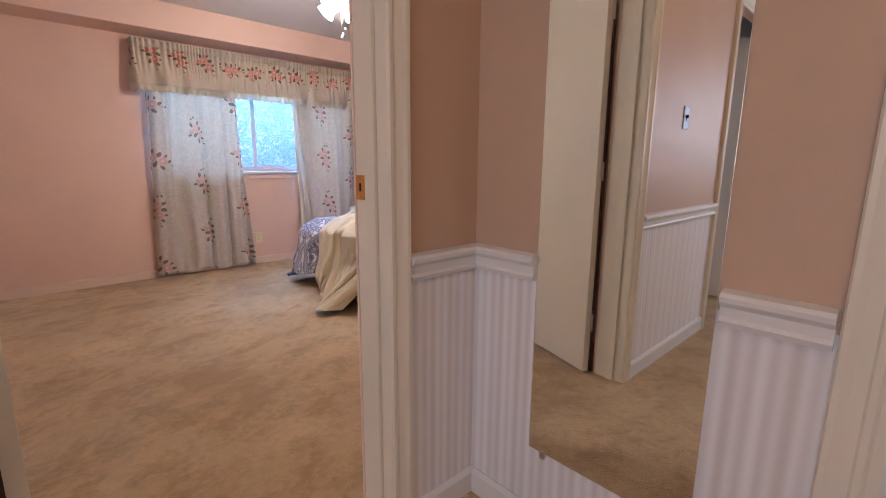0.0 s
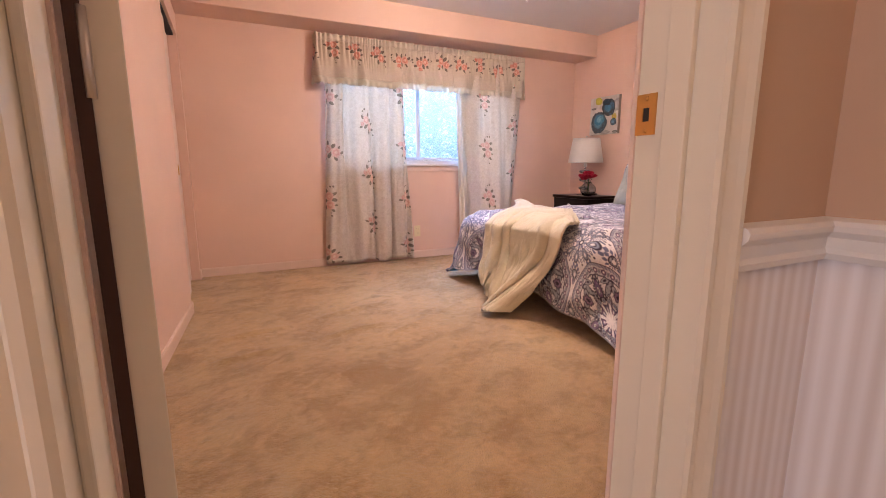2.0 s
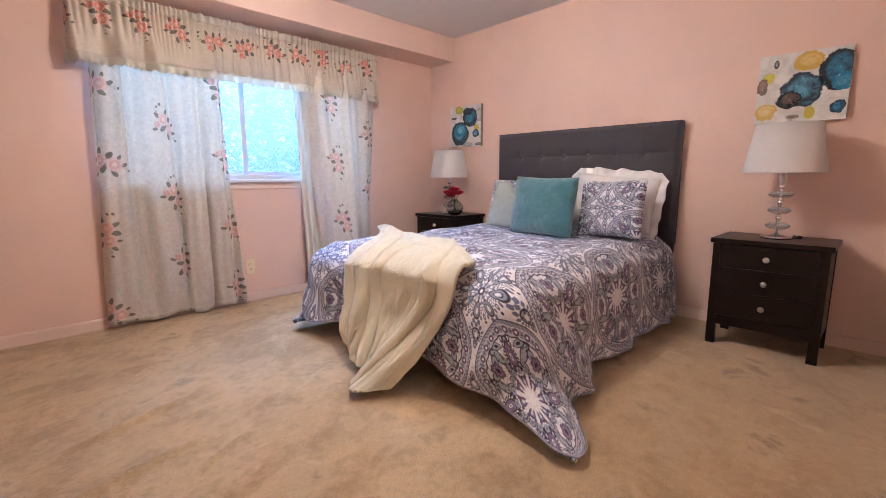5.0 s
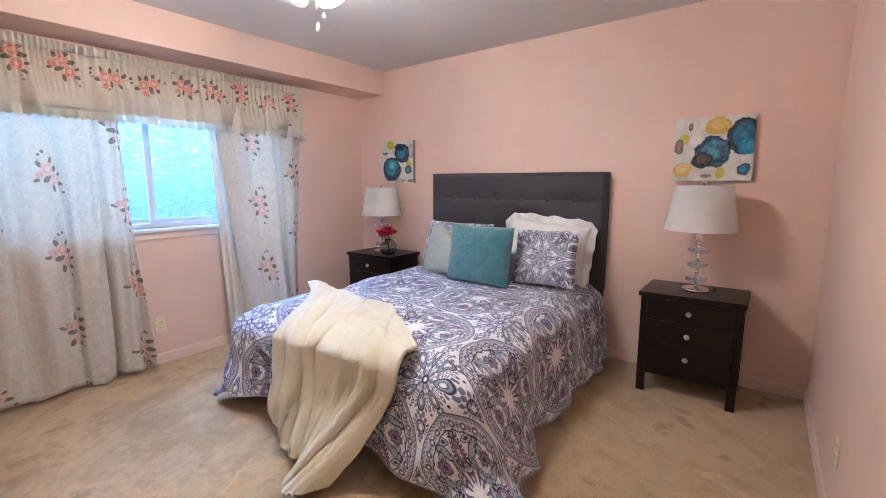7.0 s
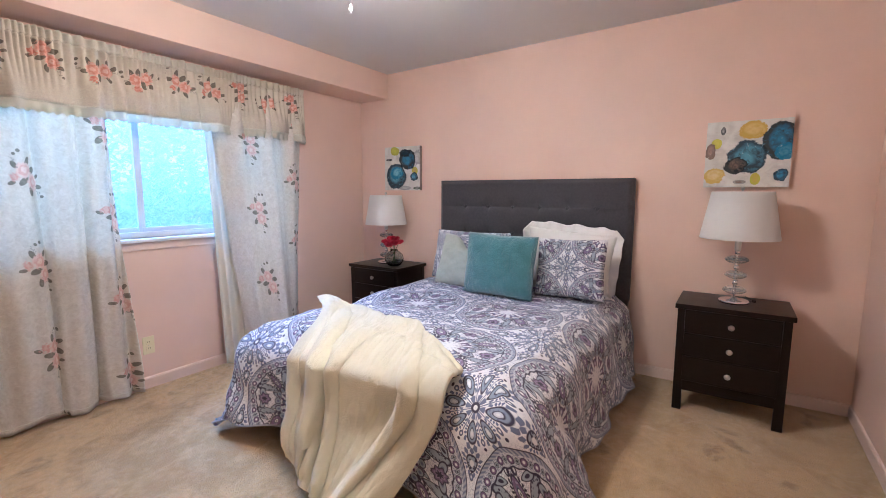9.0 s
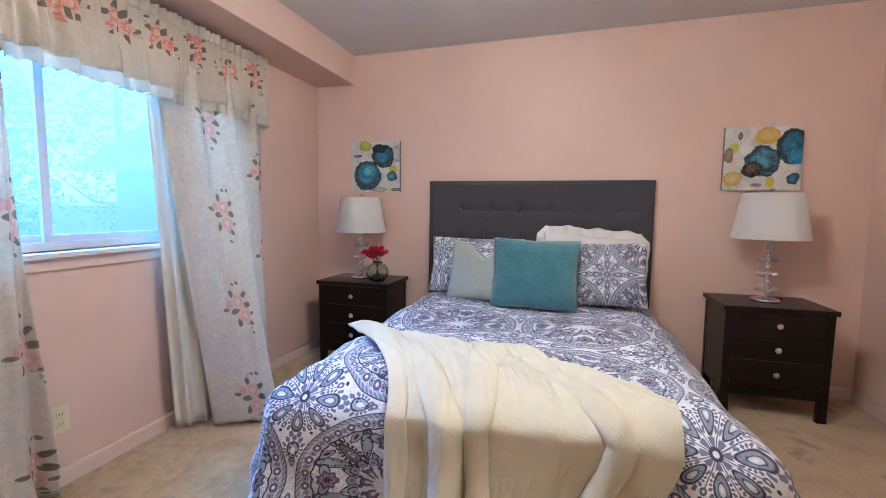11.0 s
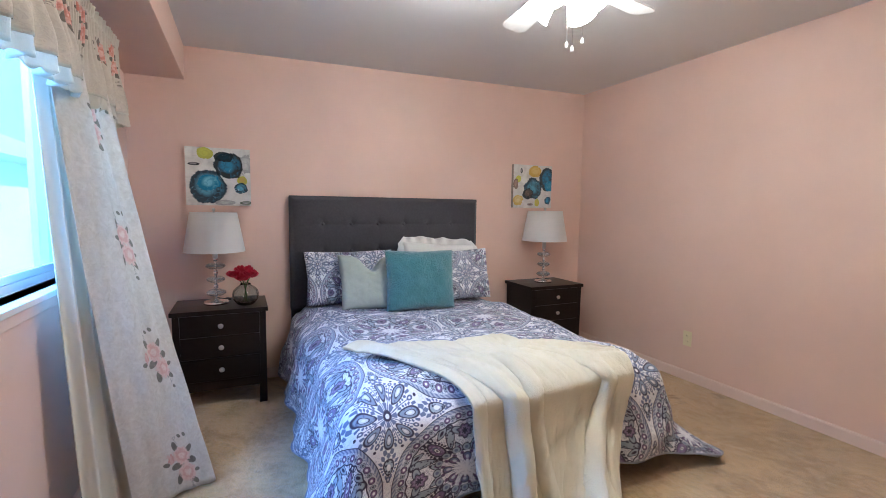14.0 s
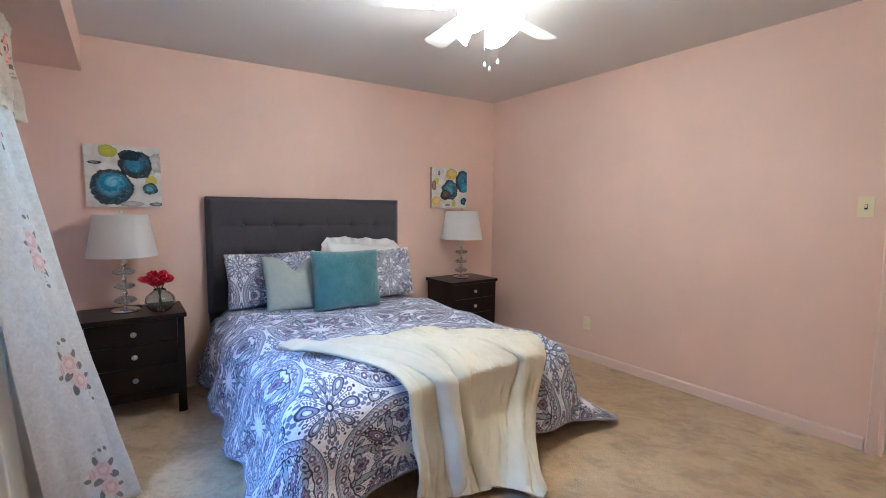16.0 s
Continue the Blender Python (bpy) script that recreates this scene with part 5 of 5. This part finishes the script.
def table_lamp(z0, z1, r0, r1):
    t = thing("table_lamp", "table lamp with stacked crystal discs and a white drum shade", "table lamp", group="lamps on the nightstands")
    part("base", lathe([(0, 0), (0.075, 0), (0.077, 0.003), (0.077, 0.014), (0.072, 0.018), (0.020, 0.022), (0.016, 0.032), (0, 0.032)], 36), chrome, t, "round chrome base")
    part("rod", lathe([(0, 0.03), (0.007, 0.03), (0.007, 0.42), (0, 0.42)], 14), chrome, t)
    for z, r in ((0.075, 0.062), (0.165, 0.058), (0.255, 0.062)):
        bm = lathe([(0.012, -0.020), (r * 0.6, -0.020), (r * 0.93, -0.008), (r, 0.0), (r * 0.93, 0.008), (r * 0.6, 0.020), (0.012, 0.020)], 18, (0, 0, z))
        for f in bm.faces:
            f.smooth = False
        part("crystal_disc", bm, crystal, t, "faceted clear crystal disc")
        part("collar", lathe([(0, -0.014), (0.012, -0.014), (0.016, 0), (0.012, 0.014), (0, 0.014)], 16, (0, 0, z + 0.045)), chrome, t)
    part("socket", lathe([(0, 0.30), (0.012, 0.30), (0.017, 0.315), (0.017, 0.37), (0.012, 0.385), (0, 0.385)], 18), nickel, t)
    sh = part("shade", lathe([(r0, z0), (r1, z1), (r1 - 0.002, z1), (r0 - 0.002, z0), (r0, z0)], 48), shade_cloth, t, "white fabric drum shade")
    part("shade_spider", boxes((-r1, r1, -0.003, 0.003, z1 - 0.012, z1 - 0.008), (-0.003, 0.003, -r1, r1, z1 - 0.0125, z1 - 0.0085)), nickel, sh)
    part("finial", lathe([(0, z1 - 0.010), (0.006, z1 - 0.010), (0.005, z1 + 0.006), (0.011, z1 + 0.014), (0.010, z1 + 0.024), (0, z1 + 0.030)], 16), nickel, t)
    part("harp", tube([(0.0, 0.05 * math.sin(math.pi * i / 12) * (1 if i <= 6 else 1), 0.36 + (z1 - 0.370) * i / 12) for i in range(13)], 0.002, 6), nickel, t)
    return t


lamp_cord = Mat("cord_black", (0.02, 0.02, 0.02), 0.5).m
for place_m, shade_size in ((pose(3.755, 0.612, 0.645), (0.378, 0.648, 0.201, 0.153)), (pose(3.765, 3.285, 0.645, 0, 0, 20), (0.352, 0.612, 0.187, 0.142))):
    lamp = table_lamp(*shade_size)
    part("cord", tube([(0.02, -0.06, 0.004), (0.06, -0.10, 0.004), (0.12, -0.09, 0.004), (0.19, -0.06, 0.004)], 0.003, 6), lamp_cord, lamp, "black cord")
    part("switch", box(0.045, 0.095, -0.112, -0.090, 0.0005, 0.016, 0.005), lamp_cord, lamp, "black inline switch")
    lamp.matrix_basis = place_m

# ---- vase and roses ----
vase = thing("vase", "round ribbed glass vase holding red roses on the nightstand", "vase", (3.655, 3.105, 0.645))
prof = [(0.0, 0.0), (0.035, 0.0), (0.055, 0.010), (0.076, 0.040), (0.082, 0.068), (0.074, 0.100), (0.050, 0.124), (0.032, 0.134), (0.034, 0.144), (0.031, 0.144), (0.029, 0.134), (0.047, 0.122), (0.070, 0.099), (0.078, 0.068), (0.072, 0.042), (0.052, 0.015), (0.0, 0.010)]
bmv = lathe(prof, 48)
for v in bmv.verts:
    ang = math.atan2(v.co.y, v.co.x)
    k = 1 + 0.02 * math.cos(12 * ang)
    v.co.x, v.co.y = v.co.x * k, v.co.y * k
bmv.transform(Matrix.Translation((3.655, 3.105, 0.645)))
part("body", bmv, vase_glass, vase)
roses = thing("roses", "bunch of red silk roses in the glass vase", "flowers", (3.655, 3.105, 0.67))


def rose_head(c, r, seed):
    rng = random.Random(seed)
    bm = bmesh.new()
    for k in range(26):
        ring = k / 26
        ang, tilt = k * 2.4 + rng.random() * 0.4, lerp(0.25, 1.35, ring)
        w, h = r * lerp(0.45, 1.0, ring), r * lerp(0.8, 1.05, ring)
        base = Vector((math.cos(ang), math.sin(ang), 0)) * r * 0.10
        side = Vector((-math.sin(ang), math.cos(ang), 0))
        up = Vector((math.cos(ang) * math.sin(tilt), math.sin(ang) * math.sin(tilt), math.cos(tilt)))
        nrm = side.cross(up)
        grid = [[bm.verts.new(Vector(c) + base + side * (a / 2 * w * math.sin(math.pi * (0.25 + 0.55 * b / 3))) + up * (h * b / 3) + nrm * (0.14 * r * (abs(a) ** 1.5) + (0.18 * r * (b / 3) ** 3 * (-1 if ring > 0.5 else 1))) + Vector((0, 0, rng.uniform(-0.05, 0.05) * r))) for b in range(4)] for a in (-1.0, -0.5, 0.0, 0.5, 1.0)]
        for a in range(4):
            for b in range(3):
                f = bm.faces.new((grid[a][b], grid[a + 1][b], grid[a + 1][b + 1], grid[a][b + 1]))
                f.smooth = True
    return bm


for i, (dx, dy, dz, r) in enumerate(((0.0, 0.0, 0.222, 0.056), (-0.02, 0.052, 0.196, 0.052), (-0.03, -0.036, 0.192, 0.052), (0.036, 0.024, 0.190, 0.048), (0.03, -0.034, 0.197, 0.046), (-0.046, 0.01, 0.176, 0.045))):
    c = (3.655 + dx, 3.112 + dy, 0.645 + dz)
    fl = part("rose", rose_head(c, r, i), rose_red, roses)
    part("stem", tube([(3.655 + dx * -0.4, 3.105 + dy * -0.4, 0.662), (3.655 + dx * 0.3, 3.105 + dy * 0.2, 0.78), c], 0.0025, 6), stem_green, fl, "green stem")

# ---- paintings ----


def painting(name, label, y0, y1, z0, z1, material):
    t = thing(name, label, "painting", (XE, (y0 + y1) / 2, z0), "pair of canvas paintings")
    bm = bmesh.new()
    lay = bm.loops.layers.uv.new("UVMap")
    x = XE - 0.036
    vs = [bm.verts.new(p) for p in ((x, y1, z0), (x, y0, z0), (x, y0, z1), (x, y1, z1))]
    f = bm.faces.new(vs)
    for lp, uv in zip(f.loops, ((0, 0), (1, 0), (1, 1), (0, 1))):
        lp[lay].uv = uv
    part("picture", bm, material, t)
    part("stretcher", box(x + 0.0008, XE - 0.002, y0 + 0.0005, y1 - 0.0005, z0 + 0.0005, z1 - 0.0005, 0.002), canvas_side, t)


painting("painting", "square canvas of blue fruit shapes on cream", 3.052, 3.46, 1.303, 1.702, canvas_a)
painting("painting", "square canvas of blue and yellow fruit shapes on cream", 0.39, 0.822, 1.32, 1.718, canvas_b)

# ---- outlets and switch ----


def outlet():
    t = thing("outlet", "ivory duplex wall outlet", "outlet", group="wall outlets")
    part("plate", box(-0.035, 0.035, -0.005, 0.0, -0.058, 0.058, 0.002), ivory_plastic, t)
    for z in (-0.021, 0.021):
        face = part("socket", box(-0.016, 0.016, -0.0072, -0.004, z - 0.014, z + 0.014, 0.002), ivory_plastic, t)
        for x in (-0.006, 0.006):
            part("slot", box(x - 0.0012, x + 0.0012, -0.0078, -0.0068, z - 0.003, z + 0.006), slot_black, face)
    part("screw", lathe([(0.003, 0), (0.0025, 0.0012), (0, 0.0014)], 10, (0, -0.005, 0), (0, -1, 0)), nickel, t)
    return t


out = outlet()
out.matrix_basis = pose(1.965, YN, 0.285)
copy_thing(out, pose(2.735, 0.0, 0.325, 0, 0, 180))
copy_thing(out, pose(XW - 0.078, 1.64, 0.365, 0, 0, 85.8))

sw = thing("light_switch", "ivory toggle light switch beside the door", "light switch", (0.985, 0, 1.34))
part("plate", box(0.95, 1.02, 0.0, 0.005, 1.282, 1.397, 0.002), ivory_plastic, sw)
part("toggle", box(0.980, 0.990, 0.004, 0.016, 1.335, 1.352, 0.001), ivory_plastic, sw)
part("slot", box(0.978, 0.992, 0.0045, 0.0056, 1.325, 1.354), slot_black, sw)

# ---- ceiling fan ----
FX, FY = 1.95, 1.895
fan = thing("ceiling_fan", "white five-blade ceiling fan with lit frosted shades", "ceiling fan", (FX, FY, ZC))
part("canopy", lathe([(0, ZC), (0.085, ZC), (0.085, ZC - 0.02), (0.06, ZC - 0.06), (0.03, ZC - 0.075), (0, ZC - 0.075)], 32, (FX, FY, 0)), fan_white, fan)
part("motor_housing", lathe([(0, 2.372), (0.05, 2.372), (0.115, 2.350), (0.125, 2.31), (0.125, 2.26), (0.105, 2.235), (0.06, 2.228), (0, 2.228)], 40, (FX, FY, 0)), fan_white, fan)
part("light_fitter", lathe([(0, 2.23), (0.055, 2.23), (0.06, 2.20), (0.06, 2.165), (0.035, 2.14), (0.012, 2.125), (0, 2.12)], 32, (FX, FY, 0)), fan_white, fan)


def fan_blade():
    bm = bmesh.new()
    n = 20
    rim = []
    for i in range(n + 1):
        f = i / n
        r = lerp(0.17, 0.54, f)
        w = lerp(0.048, 0.066, f)
        if f > 0.86:
            w *= math.sqrt(max(0.0, 1 - ((f - 0.86) / 0.14) ** 2 * 0.62))
        rim.append((r, w))
    loop = [(r, w) for r, w in rim] + [(r, -w) for r, w in reversed(rim)]
    top = [bm.verts.new((x, y, 0.003)) for x, y in loop]
    bot = [bm.verts.new((x, y, -0.003)) for x, y in loop]
    bm.faces.new(top)
    bm.faces.new(bot[::-1])
    for i in range(len(loop)):
        j = (i + 1) % len(loop)
        bm.faces.new((bot[i], bot[j], top[j], top[i]))
    bm.transform(pose(0, 0, 0, 11, 0, 0))
    return bm


for i in range(5):
    m = pose(FX, FY, 2.225, 0, 0, -8 + 72 * i)
    bm = fan_blade()
    bm.transform(m)
    bl = part("blade", bm, fan_white, fan)
    iron = boxes((0.10, 0.22, -0.016, 0.016, -0.010, -0.004), (0.19, 0.235, -0.035, 0.035, -0.012, -0.006), bevel=0.002)
    iron.transform(m @ pose(0, 0, 0, 6, 0, 0))
    part("blade_iron", iron, fan_white, bl)
for i in range(4):
    ang = radians(25 + 90 * i)
    d = Vector((math.cos(ang) * 0.80, math.sin(ang) * 0.80, -0.60)).normalized()
    c = Vector((FX + 0.045 * math.cos(ang), FY + 0.045 * math.sin(ang), 2.195))
    arm = part("arm", tube([c, c + d * 0.045], 0.013, 10), fan_white, fan)
    shade = lathe([(0.022, 0.030), (0.026, 0.042), (0.037, 0.062), (0.047, 0.086), (0.055, 0.110), (0.062, 0.122), (0.059, 0.122), (0.052, 0.108), (0.043, 0.085), (0.033, 0.062), (0.020, 0.042)], 28, tuple(c), tuple(d))
    part("shade", shade, fan_glass, fan, "lit frosted glass bell shade")
for x, y, z0, z1 in ((0.0, 0.0, 2.12, 1.955), (-0.018, -0.014, 2.13, 1.936), (-0.020, -0.062, 2.15, 1.975)):
    ch = part("pull_chain", tube([(FX + x, FY + y, z0), (FX + x, FY + y, z1 + 0.02)], 0.0016, 6), nickel, fan)
    part("pull_knob", lathe([(0, z1 + 0.022), (0.003, z1 + 0.022), (0.007, z1 + 0.008), (0.007, z1 + 0.002), (0.003, z1), (0, z1)], 12, (FX + x, FY + y, 0)), white_plastic, ch)

# ---- outside ----
solid("ground", box(-400, 400, YN + 0.15, 700, -0.8, -0.6), grass, "grass yard outside the window", "lawn")


def tree(x, y, height, spread, seed, label):
    rng = random.Random(seed)
    t = thing("tree", label, "tree", (x, y, -0.6), "trees in the yard")
    part("trunk", tube([(x, y, -0.6), (x + 0.1, y, 0.8), (x - 0.05, y + 0.1, height * 0.55), (x, y, height * 0.85)], [0.22, 0.17, 0.11, 0.04], 10), bark, t)
    limbs = []
    for k in range(9):
        a, z = k * 2.4, lerp(0.3, height * 0.75, k / 9)
        e = Vector((x + math.cos(a) * spread * 0.6, y + math.sin(a) * spread * 0.6, z + spread * 0.35))
        limbs.append(e)
        part("limb", tube([(x, y, z), ((x + e.x) / 2, (y + e.y) / 2, z + 0.25), e], [0.06, 0.04, 0.015], 6), bark, t)
    vs, fs = [], []
    for k in range(3600):
        a, b = rng.random() * 2 * math.pi, rng.random() ** 0.6
        zz = rng.random()
        rad = spread * (0.35 + 0.65 * math.sin(math.pi * (0.12 + 0.85 * zz))) * (0.75 + 0.3 * math.sin(3 * a + 5 * zz + seed))
        c = Vector((x + math.cos(a) * rad * b, y + math.sin(a) * rad * b, lerp(0.2, height, zz) + rng.uniform(-0.2, 0.2)))
        u = Vector((rng.gauss(0, 1), rng.gauss(0, 1), rng.gauss(0, 0.6))).normalized()
        w = u.cross(Vector((rng.gauss(0, 1), rng.gauss(0, 1), 1))).normalized()
        s = rng.uniform(0.06, 0.14)
        n = len(vs)
        vs += [c - u * s, c + w * s * 0.45, c + u * s, c - w * s * 0.45]
        fs.append((n, n + 1, n + 2, n + 3))
    me = bpy.data.meshes.new("crown")
    me.from_pydata([tuple(v) for v in vs], [], fs)
    me.materials.append(foliage)
    ob = new("crown", me)
    ob.parent = t
    ob.matrix_parent_inverse = Matrix.Translation(-t.location)


for i, (x, y, h, s) in enumerate(((1.2, 10.0, 6.5, 2.4), (4.2, 11.5, 7.0, 2.6), (6.6, 13.5, 6.5, 2.4), (9.5, 17.5, 8.5, 3.2), (-3.0, 13.0, 8.0, 3.0), (15.5, 20.0, 9.5, 3.6), (2.6, 17.0, 9.0, 3.4))):
    tree(x, y, h, s, i + 3, "leafy green tree standing in the yard")

house = thing("neighbour_house", "white neighbouring house with a low roof", "house", (10.5, 10.5, -0.6))
part("wall", box(8.0, 15.0, 6.4, 11.0, -0.6, 1.95), siding_white, house)
bmr = bmesh.new()
rv = [bmr.verts.new(p) for p in ((7.5, 5.9, 1.95), (15.5, 5.9, 1.95), (15.5, 11.5, 1.95), (7.5, 11.5, 1.95), (7.5, 8.7, 3.1), (15.5, 8.7, 3.1))]
for q in ((0, 1, 5, 4), (2, 3, 4, 5), (0, 4, 3), (1, 2, 5), (3, 2, 1, 0)):
    bmr.faces.new([rv[k] for k in q])
part("roof", bmr, roof_grey, house)
part("gutter", box(7.42, 7.52, 5.9, 11.5, 1.86, 1.98), siding_white, house)
